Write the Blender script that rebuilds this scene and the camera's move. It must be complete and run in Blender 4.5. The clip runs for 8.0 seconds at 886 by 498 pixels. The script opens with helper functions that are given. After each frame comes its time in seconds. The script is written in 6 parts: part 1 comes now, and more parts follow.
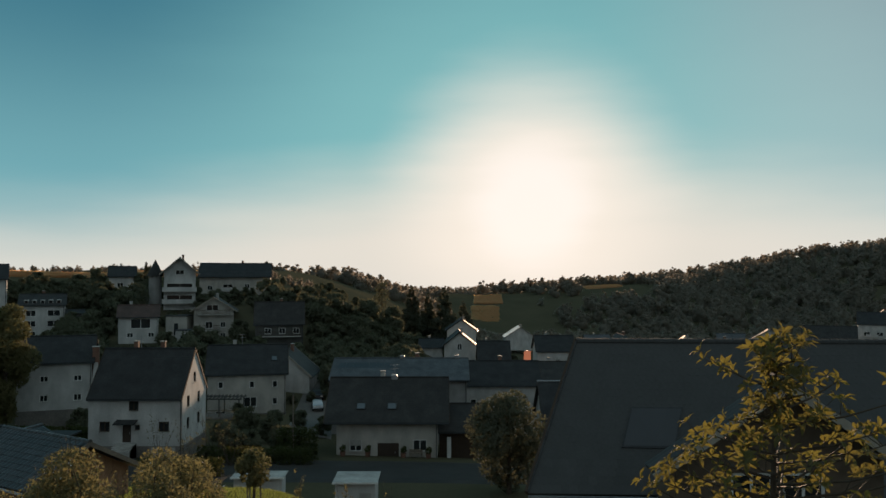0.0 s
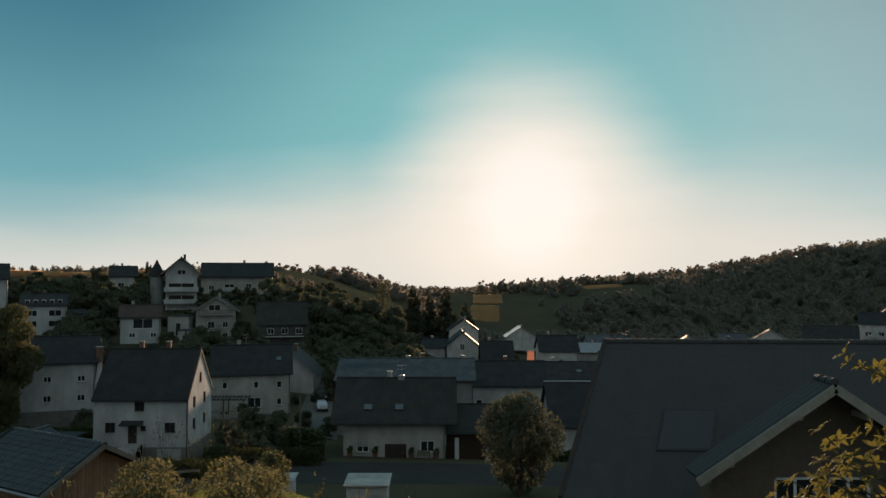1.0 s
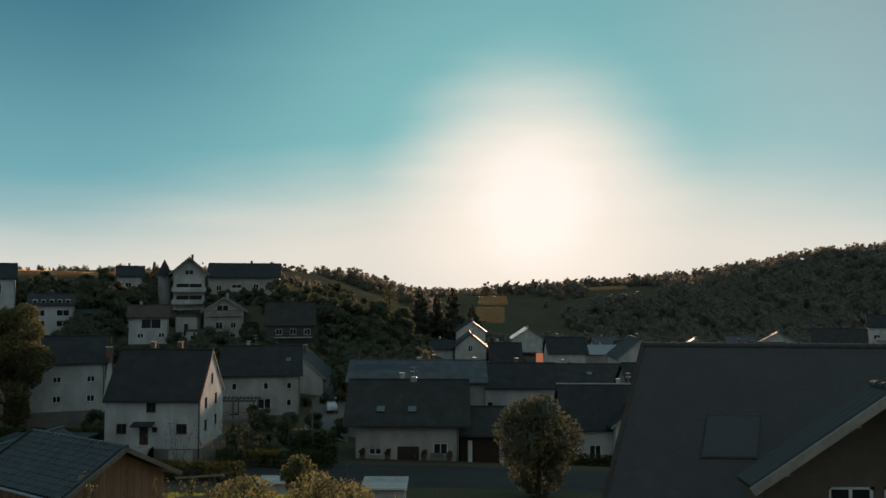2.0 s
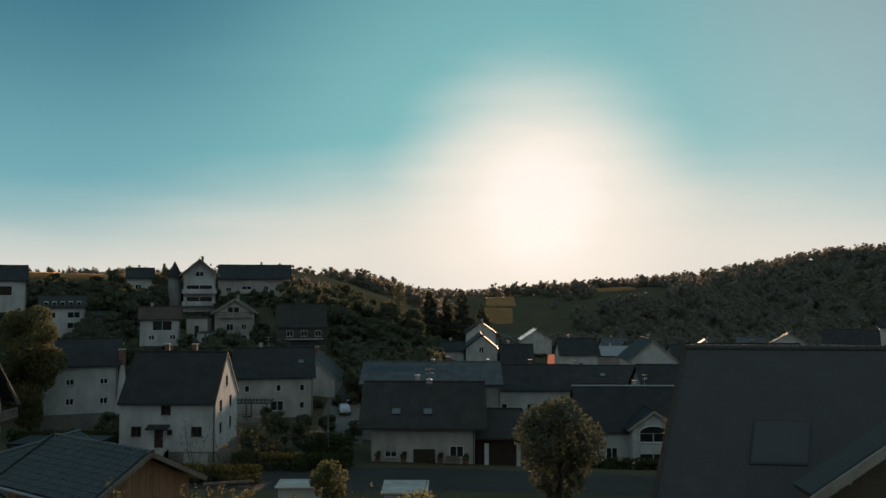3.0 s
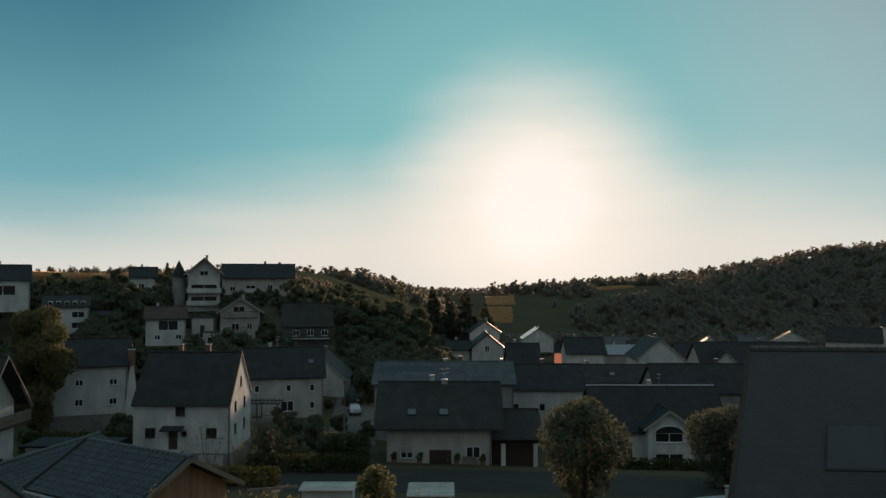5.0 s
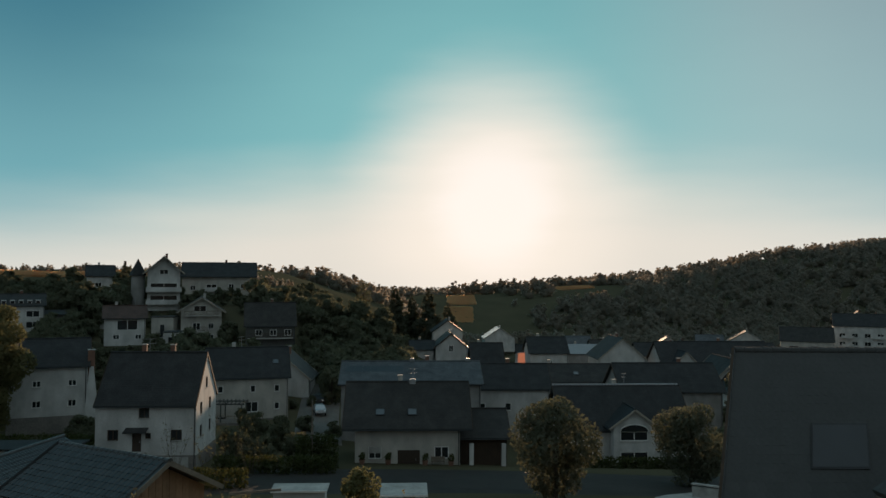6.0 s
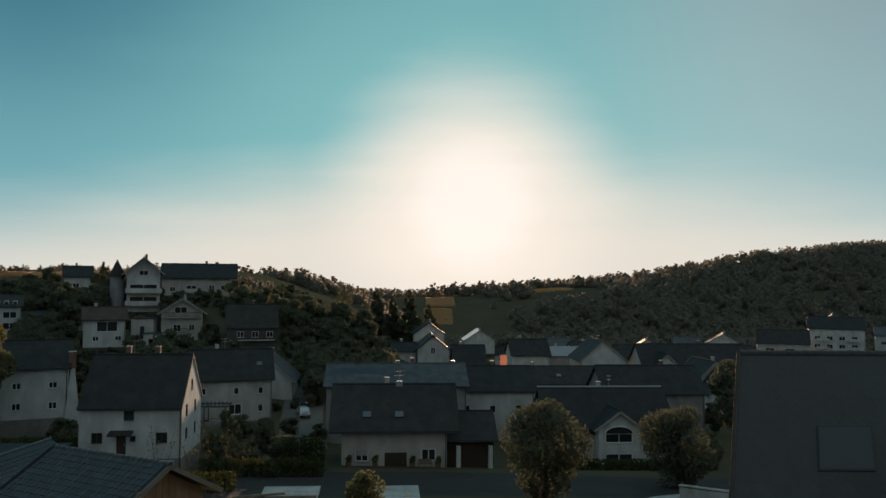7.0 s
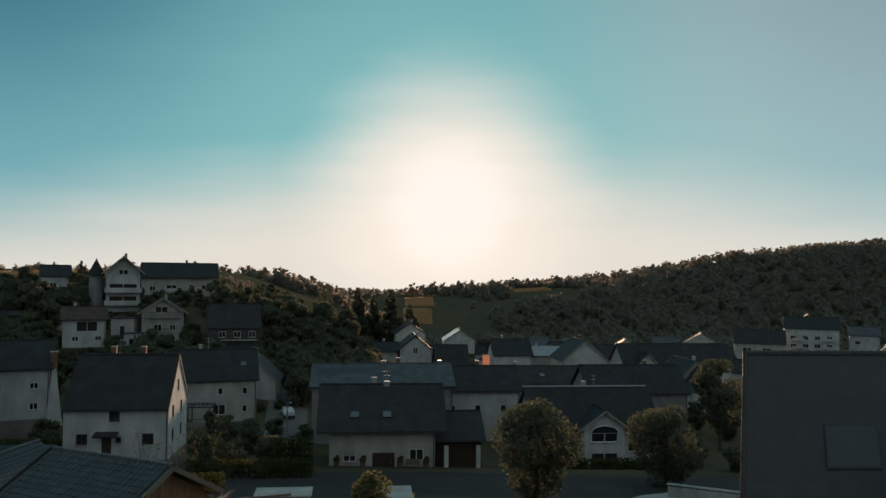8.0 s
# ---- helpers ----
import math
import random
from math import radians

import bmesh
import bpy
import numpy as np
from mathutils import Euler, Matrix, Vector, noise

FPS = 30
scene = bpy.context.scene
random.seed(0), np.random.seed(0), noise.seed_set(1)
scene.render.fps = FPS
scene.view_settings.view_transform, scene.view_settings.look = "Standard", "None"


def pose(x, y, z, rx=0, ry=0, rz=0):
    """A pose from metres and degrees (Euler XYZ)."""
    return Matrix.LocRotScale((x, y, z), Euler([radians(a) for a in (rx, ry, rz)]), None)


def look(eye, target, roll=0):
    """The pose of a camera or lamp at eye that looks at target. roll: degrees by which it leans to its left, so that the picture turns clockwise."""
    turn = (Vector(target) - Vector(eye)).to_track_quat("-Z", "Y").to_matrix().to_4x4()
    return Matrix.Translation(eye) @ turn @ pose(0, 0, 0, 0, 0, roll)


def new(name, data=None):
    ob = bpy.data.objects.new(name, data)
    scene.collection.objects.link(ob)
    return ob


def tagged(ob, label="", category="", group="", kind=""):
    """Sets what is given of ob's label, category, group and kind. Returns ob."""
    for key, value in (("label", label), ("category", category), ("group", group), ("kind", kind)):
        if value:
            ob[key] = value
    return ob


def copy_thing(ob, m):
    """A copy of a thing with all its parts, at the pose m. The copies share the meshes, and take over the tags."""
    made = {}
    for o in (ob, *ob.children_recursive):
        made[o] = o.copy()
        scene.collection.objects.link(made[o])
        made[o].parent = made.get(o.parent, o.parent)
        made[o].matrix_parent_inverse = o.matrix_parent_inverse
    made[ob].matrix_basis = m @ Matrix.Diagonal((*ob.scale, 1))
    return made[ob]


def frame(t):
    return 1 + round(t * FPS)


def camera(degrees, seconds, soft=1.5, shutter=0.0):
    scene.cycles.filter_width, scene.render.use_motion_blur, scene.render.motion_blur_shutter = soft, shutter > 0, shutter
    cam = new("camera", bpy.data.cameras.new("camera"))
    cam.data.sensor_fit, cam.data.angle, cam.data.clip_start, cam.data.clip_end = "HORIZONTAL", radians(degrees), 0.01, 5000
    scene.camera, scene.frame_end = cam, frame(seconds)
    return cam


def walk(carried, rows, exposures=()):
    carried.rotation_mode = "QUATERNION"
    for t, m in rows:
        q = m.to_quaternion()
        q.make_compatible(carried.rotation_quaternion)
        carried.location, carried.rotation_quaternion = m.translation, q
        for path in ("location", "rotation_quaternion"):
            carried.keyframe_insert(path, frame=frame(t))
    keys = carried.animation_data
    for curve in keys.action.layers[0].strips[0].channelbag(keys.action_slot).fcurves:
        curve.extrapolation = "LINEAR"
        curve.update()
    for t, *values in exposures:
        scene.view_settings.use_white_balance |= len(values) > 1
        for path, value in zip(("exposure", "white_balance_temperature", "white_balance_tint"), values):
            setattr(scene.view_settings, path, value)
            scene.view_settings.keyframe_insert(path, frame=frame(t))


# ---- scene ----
cam = camera(58.0, 8.0)
PATH = [
    (0, (0.063, -0.77, 0.077), (0.065, 1.228, 0.149), 0.0),
    (0.5, (-0.542, -0.409, 0.065), (-0.541, 1.589, 0.141), 0.1),
    (1, (-1.12, -0.031, 0.037), (-1.113, 1.967, 0.109), 0.0),
    (1.5, (-1.741, 0.378, 0.029), (-1.737, 2.377, 0.102), 0.1),
    (3, (-3.55, 1.598, 0.024), (-3.566, 3.596, 0.102), 0.1),
    (3.5, (-4.14, 1.936, 0.028), (-4.161, 3.935, 0.104), -0.1),
    (4, (-4.726, 2.181, 0.039), (-4.747, 4.179, 0.114), 0.0),
    (5.5, (-6.483, 2.613, 0.124), (-6.456, 4.612, 0.198), 0.0),
    (6, (-7.066, 2.683, 0.143), (-6.971, 4.679, 0.216), 0.2),
    (6.5, (-7.659, 2.72, 0.161), (-7.533, 4.715, 0.234), 0.3),
    (7, (-8.278, 2.754, 0.177), (-8.127, 4.747, 0.255), 0.4),
    (7.5, (-8.911, 2.796, 0.185), (-8.719, 4.786, 0.259), 0.5),
    (8, (-9.55, 2.849, 0.188), (-9.343, 4.837, 0.266), 0.5),
]
walk(cam, [(t, look(a, b, r)) for t, a, b, r in PATH])

# ---- world, sun, exposure ----
SUN_AZ, SUN_EL = radians(6.4), radians(5.1)
SUN_DIR = Vector((math.sin(SUN_AZ) * math.cos(SUN_EL), math.cos(SUN_AZ) * math.cos(SUN_EL), math.sin(SUN_EL)))
world = bpy.data.worlds.new("sky")
scene.world = world
world.use_nodes = True
wn, wl = world.node_tree.nodes, world.node_tree.links
wn.clear()
w_out, w_bg = wn.new("ShaderNodeOutputWorld"), wn.new("ShaderNodeBackground")
w_sky = wn.new("ShaderNodeTexSky")
w_sky.sky_type, w_sky.sun_disc = "NISHITA", False
w_sky.sun_elevation, w_sky.sun_rotation = SUN_EL, SUN_AZ
w_sky.air_density, w_sky.dust_density, w_sky.ozone_density = 1.0, 1.6, 1.0
w_tc = wn.new("ShaderNodeTexCoord")


def w_math(op, a, b=None):
    n = wn.new("ShaderNodeMath")
    n.operation = op
    for i, v in enumerate((a, b)):
        if v is None:
            continue
        if isinstance(v, (int, float)):
            n.inputs[i].default_value = v
        else:
            wl.new(v, n.inputs[i])
    return n.outputs[0]


def w_mix(kind, fac, a, b):
    n = wn.new("ShaderNodeMix")
    n.data_type, n.blend_type, n.clamp_factor = "RGBA", kind, False
    for socket, v in ((n.inputs["Factor"], fac), (n.inputs[6], a), (n.inputs[7], b)):
        if isinstance(v, (int, float)):
            socket.default_value = v
        elif isinstance(v, tuple):
            socket.default_value = (*v, 1)
        else:
            wl.new(v, socket)
    return n.outputs[2]


w_dot = wn.new("ShaderNodeVectorMath")
w_dot.operation = "DOT_PRODUCT"
wl.new(w_tc.outputs["Generated"], w_dot.inputs[0])
w_dot.inputs[1].default_value = SUN_DIR
# hazy evening air: cream at the horizon, teal higher up, paler towards the low sun
def w_step(v, a, b, top=1.0):
    n = wn.new("ShaderNodeMapRange")
    n.interpolation_type = "SMOOTHSTEP"
    for key, q in (("From Min", a), ("From Max", b), ("To Min", 0.0), ("To Max", top)):
        n.inputs[key].default_value = q
    wl.new(v, n.inputs["Value"])
    return n.outputs[0]


def shade(r, g, b):
    """Sky radiance for a display colour."""
    return tuple(8.33 * (c / 255 / 12.92 if c < 11 else ((c / 255 + 0.055) / 1.055) ** 2.4) for c in (r, g, b))


sep = wn.new("ShaderNodeSeparateXYZ")
wl.new(w_tc.outputs["Generated"], sep.inputs[0])
height = sep.outputs["Z"]
angle = w_math("MULTIPLY", w_math("ARCCOSINE", w_math("MINIMUM", w_dot.outputs["Value"], 1.0)), 57.2958)
east = w_math("SUBTRACT", w_math("MULTIPLY", w_math("ARCTAN2", sep.outputs["X"], sep.outputs["Y"]), 57.2958), math.degrees(SUN_AZ))
w_map, w_noise = wn.new("ShaderNodeMapping"), wn.new("ShaderNodeTexNoise")
w_map.inputs["Scale"].default_value = (2.5, 2.5, 14.0)
w_map.inputs["Rotation"].default_value = (0.0, 0.35, 0.0)
wl.new(w_tc.outputs["Generated"], w_map.inputs["Vector"])
wl.new(w_map.outputs[0], w_noise.inputs["Vector"])
w_noise.inputs["Scale"].default_value, w_noise.inputs["Detail"].default_value = 1.6, 3.0
veil = w_math("SUBTRACT", w_noise.outputs["Fac"], 0.5)
# thin streaky haze bends the edges of the glow a little
angle = w_math("ADD", angle, w_math("MULTIPLY", veil, 2.6))
lift = w_math("ADD", height, w_math("MULTIPLY", veil, 0.03))
lift = w_math("SUBTRACT", lift, w_step(angle, 36.0, 4.0, 0.07))
air = w_mix("MIX", w_step(height, 0.06, 0.36), shade(118, 174, 183), shade(62, 118, 137))
air = w_mix("MIX", w_step(angle, 32.0, 9.0, 0.8), air, shade(132, 192, 194))
air = w_mix("MIX", w_step(east, 2.0, 22.0, 0.4), air, shade(196, 206, 204))
air = w_mix("MIX", w_step(lift, 0.128, -0.02), air, shade(226, 221, 211))
air = w_mix("MIX", w_step(angle, 13.0, 3.0), air, shade(247, 237, 225))
air = w_mix("MIX", w_step(angle, 5.6, 2.2), air, shade(255, 246, 238))
# away from the sun the haze turns neutral
air = w_mix("MIX", w_step(w_dot.outputs["Value"], 0.75, -0.5), air, (2.0, 2.6, 2.8))
sky_col = w_mix("MIX", 0.006, air, w_sky.outputs[0])
wl.new(sky_col, w_bg.inputs["Color"])
w_bg.inputs["Strength"].default_value = 0.12
wl.new(w_bg.outputs[0], w_out.inputs[0])

sun = new("sun", bpy.data.lights.new("sun", "SUN"))
sun.data.energy, sun.data.angle, sun.data.color = 5.0, radians(0.6), (1.0, 0.66, 0.42)
sun.matrix_basis = look(SUN_DIR * 900, (0, 0, 0))


# ---- materials ----
def mat(name, col, col2=None, rough=0.8, scale=6.0, bump=0.15, metal=0.0, fine=None, spec=0.3, rand=0.0):
    """Two-scale noise between two colours, with relief."""
    m = bpy.data.materials.new(name)
    m.use_nodes = True
    n, l = m.node_tree.nodes, m.node_tree.links
    b = n["Principled BSDF"]
    b.inputs["Roughness"].default_value, b.inputs["Metallic"].default_value = rough, metal
    b.inputs["Specular IOR Level"].default_value = spec
    tc = n.new("ShaderNodeTexCoord")
    big, small = n.new("ShaderNodeTexNoise"), n.new("ShaderNodeTexNoise")
    big.inputs["Scale"].default_value, big.inputs["Detail"].default_value = scale * 0.12, 5
    small.inputs["Scale"].default_value, small.inputs["Detail"].default_value = fine or scale, 6
    l.new(tc.outputs["Object"], big.inputs["Vector"])
    l.new(tc.outputs["Object"], small.inputs["Vector"])
    add = n.new("ShaderNodeMath")
    add.operation = "ADD"
    l.new(big.outputs["Fac"], add.inputs[0])
    l.new(small.outputs["Fac"], add.inputs[1])
    rng = n.new("ShaderNodeMapRange")
    rng.inputs["From Min"].default_value, rng.inputs["From Max"].default_value = 0.7, 1.3
    l.new(add.outputs[0], rng.inputs["Value"])
    mix = n.new("ShaderNodeMix")
    mix.data_type = "RGBA"
    c2 = col2 or tuple(c * 0.7 for c in col)
    mix.inputs[6].default_value, mix.inputs[7].default_value = (*col, 1), (*c2, 1)
    l.new(rng.outputs[0], mix.inputs["Factor"])
    out = mix.outputs[2]
    if rand:
        oi, hsv, mr = n.new("ShaderNodeObjectInfo"), n.new("ShaderNodeHueSaturation"), n.new("ShaderNodeMapRange")
        mr.inputs["To Min"].default_value, mr.inputs["To Max"].default_value = 1 - rand, 1 + rand
        l.new(oi.outputs["Random"], mr.inputs["Value"])
        l.new(mr.outputs[0], hsv.inputs["Value"])
        l.new(out, hsv.inputs["Color"])
        out = hsv.outputs["Color"]
    l.new(out, b.inputs["Base Color"])
    if bump:
        bp = n.new("ShaderNodeBump")
        bp.inputs["Strength"].default_value, bp.inputs["Distance"].default_value = bump, 0.05
        l.new(small.outputs["Fac"], bp.inputs["Height"])
        l.new(bp.outputs[0], b.inputs["Normal"])
    return m


def roof_mat(name, col, row=0.33, rough=0.7):
    """Tiled roof: rows down the slope and rolls along it, with blotches of lichen."""
    m = mat(name, col, tuple(c * 0.55 for c in col), rough=rough, scale=5, bump=0)
    n, l = m.node_tree.nodes, m.node_tree.links
    b = n["Principled BSDF"]
    tc, sep = n.new("ShaderNodeTexCoord"), n.new("ShaderNodeSeparateXYZ")
    l.new(tc.outputs["Object"], sep.inputs[0])
    heights = []
    for axis, size in (("Z", row * 0.62), ("X", 0.30), ("Y", 0.30)):
        d, fr = n.new("ShaderNodeMath"), n.new("ShaderNodeMath")
        d.operation, fr.operation = "DIVIDE", "FRACT"
        d.inputs[1].default_value = size
        l.new(sep.outputs[axis], d.inputs[0])
        l.new(d.outputs[0], fr.inputs[0])
        heights.append(fr.outputs[0])
    s = n.new("ShaderNodeMath")
    s.operation = "ADD"
    l.new(heights[0], s.inputs[0])
    l.new(heights[1], s.inputs[1])
    bp = n.new("ShaderNodeBump")
    bp.inputs["Strength"].default_value, bp.inputs["Distance"].default_value = 0.5, 0.04
    l.new(s.outputs[0], bp.inputs["Height"])
    l.new(bp.outputs[0], b.inputs["Normal"])
    return m


def leaf_mat(name, col, col2, through_col, fac=0.45, gloss=0.05):
    m = bpy.data.materials.new(name)
    m.use_nodes = True
    n, l = m.node_tree.nodes, m.node_tree.links
    b, out = n["Principled BSDF"], n["Material Output"]
    b.inputs["Roughness"].default_value = 0.75
    b.inputs["Specular IOR Level"].default_value = gloss
    geo, mix = n.new("ShaderNodeNewGeometry"), n.new("ShaderNodeMix")
    mix.data_type = "RGBA"
    mix.inputs[6].default_value, mix.inputs[7].default_value = (*col, 1), (*col2, 1)
    l.new(geo.outputs["Random Per Island"], mix.inputs["Factor"])
    l.new(mix.outputs[2], b.inputs["Base Color"])
    tr, sh = n.new("ShaderNodeBsdfTranslucent"), n.new("ShaderNodeMixShader")
    tr.inputs["Color"].default_value = (*through_col, 1)
    sh.inputs[0].default_value = fac
    l.new(b.outputs[0], sh.inputs[1])
    l.new(tr.outputs[0], sh.inputs[2])
    l.new(sh.outputs[0], out.inputs["Surface"])
    return m


def streaked(m, amount=0.22):
    """Rain streaks and grime on a rendered wall, stretched downwards."""
    n, l = m.node_tree.nodes, m.node_tree.links
    b = n["Principled BSDF"]
    src = b.inputs["Base Color"].links[0].from_socket
    tc, mp, ns = n.new("ShaderNodeTexCoord"), n.new("ShaderNodeMapping"), n.new("ShaderNodeTexNoise")
    mp.inputs["Scale"].default_value = (0.55, 0.55, 0.28)
    ns.inputs["Scale"].default_value, ns.inputs["Detail"].default_value = 1.4, 7
    l.new(tc.outputs["Object"], mp.inputs["Vector"])
    l.new(mp.outputs[0], ns.inputs["Vector"])
    mr, oi = n.new("ShaderNodeMapRange"), n.new("ShaderNodeObjectInfo")
    mr.inputs["From Min"].default_value, mr.inputs["From Max"].default_value = 0.35, 0.7
    mr.inputs["To Min"].default_value, mr.inputs["To Max"].default_value = 1.08, 1 - amount
    l.new(ns.outputs["Fac"], mr.inputs["Value"])
    hsv = n.new("ShaderNodeHueSaturation")
    l.new(src, hsv.inputs["Color"])
    l.new(mr.outputs[0], hsv.inputs["Value"])
    l.new(hsv.outputs[0], b.inputs["Base Color"])


WHITE = mat("white_render", (0.56, 0.555, 0.54), (0.44, 0.435, 0.42), scale=3, bump=0.2, fine=9)
CREAM = mat("cream_render", (0.50, 0.475, 0.43), (0.40, 0.375, 0.34), scale=3, bump=0.2, fine=9)
GREYW = mat("grey_render", (0.30, 0.295, 0.285), (0.23, 0.225, 0.22), scale=3, bump=0.2, fine=9)
STONE = mat("plinth_stone", (0.24, 0.22, 0.20), (0.14, 0.13, 0.12), scale=5, bump=0.4)
SLATE = roof_mat("slate_roof", (0.038, 0.039, 0.040))
BROWNR = roof_mat("brown_tile_roof", (0.046, 0.043, 0.040))
DARKCLAD = mat("dark_weathered_cladding", (0.10, 0.098, 0.092), (0.07, 0.068, 0.064), scale=4, bump=0.3)
REDR = roof_mat("red_tile_roof", (0.10, 0.060, 0.048))
GREYR = roof_mat("grey_sheet_roof", (0.11, 0.12, 0.13), row=1.2)
TILE = mat("anthracite_tile", (0.048, 0.050, 0.052), (0.034, 0.035, 0.036), rough=0.38, scale=9, bump=0.1, rand=0.25, spec=0.5)
TILEB = mat("dark_brown_tile", (0.070, 0.071, 0.070), (0.058, 0.058, 0.057), rough=0.85, scale=9, bump=0.1, rand=0.08)
LARCH = mat("larch_boards", (0.31, 0.18, 0.11), (0.22, 0.13, 0.08), scale=4, bump=0.2, rand=0.15)
DARKWOOD = mat("dark_stained_wood", (0.07, 0.045, 0.03), (0.04, 0.028, 0.02), scale=5, bump=0.3)
GREYWOOD = mat("weathered_wood", (0.22, 0.18, 0.14), (0.13, 0.11, 0.09), scale=5, bump=0.3)
PALEWOOD = mat("painted_barge_board", (0.36, 0.33, 0.28), (0.26, 0.23, 0.19), scale=5, bump=0.2)
PVC = mat("white_frame_paint", (0.78, 0.78, 0.76), (0.66, 0.66, 0.64), rough=0.4, bump=0.03)
# smooth sheet that mirrors the low sun and sky at grazing angles
GLOSSR = mat("glossy_slate_sheet", (0.10, 0.10, 0.10), (0.07, 0.07, 0.07), rough=0.16, bump=0.02, spec=0.9, scale=2)
GLASS = mat("window_glass", (0.018, 0.020, 0.022), (0.03, 0.03, 0.032), rough=0.08, bump=0.02, spec=0.7, scale=1)
SKYGLASS = mat("roof_window_glass", (0.10, 0.11, 0.12), (0.08, 0.09, 0.1), rough=0.12, bump=0.01, spec=0.9, scale=1)
SOLAR = mat("solar_panel_glass", (0.055, 0.058, 0.064), (0.045, 0.048, 0.052), rough=0.4, bump=0.0, spec=0.3, scale=1)
DOORM = mat("brown_door", (0.06, 0.042, 0.032), (0.045, 0.033, 0.026), rough=0.5, bump=0.1)
METAL = mat("zinc_sheet", (0.34, 0.35, 0.36), (0.26, 0.27, 0.28), rough=0.5, metal=0.5, bump=0.05)
DARKMETAL = mat("dark_metal", (0.06, 0.06, 0.065), (0.04, 0.04, 0.04), rough=0.45, metal=0.5, bump=0.05)
BRICK = mat("chimney_brick", (0.22, 0.12, 0.085), (0.15, 0.08, 0.06), scale=8, bump=0.4)
CONC = mat("pale_concrete", (0.46, 0.45, 0.42), (0.34, 0.33, 0.31), scale=4, bump=0.25)
ASPHALT = mat("asphalt", (0.056, 0.052, 0.048), (0.036, 0.034, 0.032), scale=3, bump=0.3, fine=30, spec=0.08)
PAVING = mat("pale_paving", (0.17, 0.155, 0.14), (0.11, 0.10, 0.09), scale=3, bump=0.3)
BARK = mat("bark", (0.09, 0.07, 0.05), (0.05, 0.04, 0.03), scale=8, bump=0.6)
LEAF_NEAR = leaf_mat("near_leaf", (0.05, 0.055, 0.022), (0.10, 0.09, 0.03), (0.27, 0.235, 0.055), 0.38, 0.35)
LEAF_BUSH = leaf_mat("bush_leaf", (0.085, 0.09, 0.05), (0.14, 0.13, 0.07), (0.27, 0.245, 0.11), 0.38)
LEAF_GOLD = leaf_mat("golden_crown_leaf", (0.11, 0.10, 0.05), (0.13, 0.115, 0.055), (0.19, 0.19, 0.09), 0.36)
LEAF = leaf_mat("green_leaf", (0.085, 0.095, 0.066), (0.115, 0.12, 0.08), (0.175, 0.17, 0.10), 0.34)
LEAF_YARD = leaf_mat("yard_leaf", (0.085, 0.09, 0.066), (0.105, 0.108, 0.078), (0.16, 0.165, 0.10), 0.3)
LEAF_DARK = leaf_mat("conifer_needle", (0.07, 0.08, 0.058), (0.09, 0.095, 0.068), (0.14, 0.13, 0.08), 0.3)
# paler, greyer leaf: distance haze put into the colour of the far trees
LEAF_HAZED = leaf_mat("hazed_far_leaf", (0.150, 0.145, 0.122), (0.155, 0.15, 0.127), (0.50, 0.43, 0.35), 0.5)
LAWN = leaf_mat("lawn_blade", (0.09, 0.095, 0.03), (0.12, 0.115, 0.035), (0.25, 0.31, 0.08), 0.45)
HEDGE = leaf_mat("hedge_leaf", (0.04, 0.055, 0.022), (0.065, 0.07, 0.03), (0.10, 0.10, 0.03), 0.3)
CARW = mat("silver_car_paint", (0.55, 0.56, 0.58), (0.5, 0.51, 0.53), rough=0.25, metal=0.3, bump=0, spec=0.6)
RUBBER = mat("tyre_rubber", (0.02, 0.02, 0.02), (0.015, 0.015, 0.015), rough=0.9)
UMBREL = mat("pale_canvas", (0.55, 0.58, 0.60), (0.45, 0.48, 0.5), bump=0.1)


def ground_mat():
    m = mat("meadow", (0.075, 0.071, 0.046), (0.105, 0.094, 0.06), rough=1.0, scale=0.5, bump=0.5, fine=3.0, spec=0.0)
    return m


GRASS = ground_mat()
for wall_m in (WHITE, CREAM, GREYW):
    streaked(wall_m, 0.22)
for wall_m in (SLATE, BROWNR, REDR, GREYR, CONC):
    streaked(wall_m, 0.3)


# ---- building helpers ----
def obj(name, bm, material, parent=None, label=""):
    me = bpy.data.meshes.new(name)
    bm.normal_update()
    bm.to_mesh(me)
    bm.free()
    me.materials.append(material)
    ob = new(name, me)
    if parent is not None:
        ob.parent = parent
    if label:
        ob["label"] = label
    return ob


part = obj


def thing(name, label, category, group="", kind="", at=(0, 0, 0)):
    e = new(name)
    e.location = at
    e.empty_display_size = 0.2
    return tagged(e, label, category, group, kind)


def box(bm, a, b, bevel=0.0):
    """An upright box between two corners."""
    a, b = Vector(a), Vector(b)
    c, s = (a + b) / 2, b - a
    r = bmesh.ops.create_cube(bm, size=1, matrix=Matrix.Translation(c) @ Matrix.Diagonal((abs(s.x), abs(s.y), abs(s.z), 1)))
    if bevel:
        edges = list({e for v in r["verts"] for e in v.link_edges})
        bmesh.ops.bevel(bm, geom=edges, offset=bevel, segments=1, affect="EDGES")


def beam(bm, a, b, w, h, up=(0, 0, 1)):
    """A square bar from a to b."""
    a, b = Vector(a), Vector(b)
    d = b - a
    x = d.normalized()
    z = Vector(up)
    y = z.cross(x).normalized()
    z = x.cross(y)
    m = Matrix((x, y, z)).transposed().to_4x4()
    m.translation = (a + b) / 2
    bmesh.ops.create_cube(bm, size=1, matrix=m @ Matrix.Diagonal((d.length, w, h, 1)))


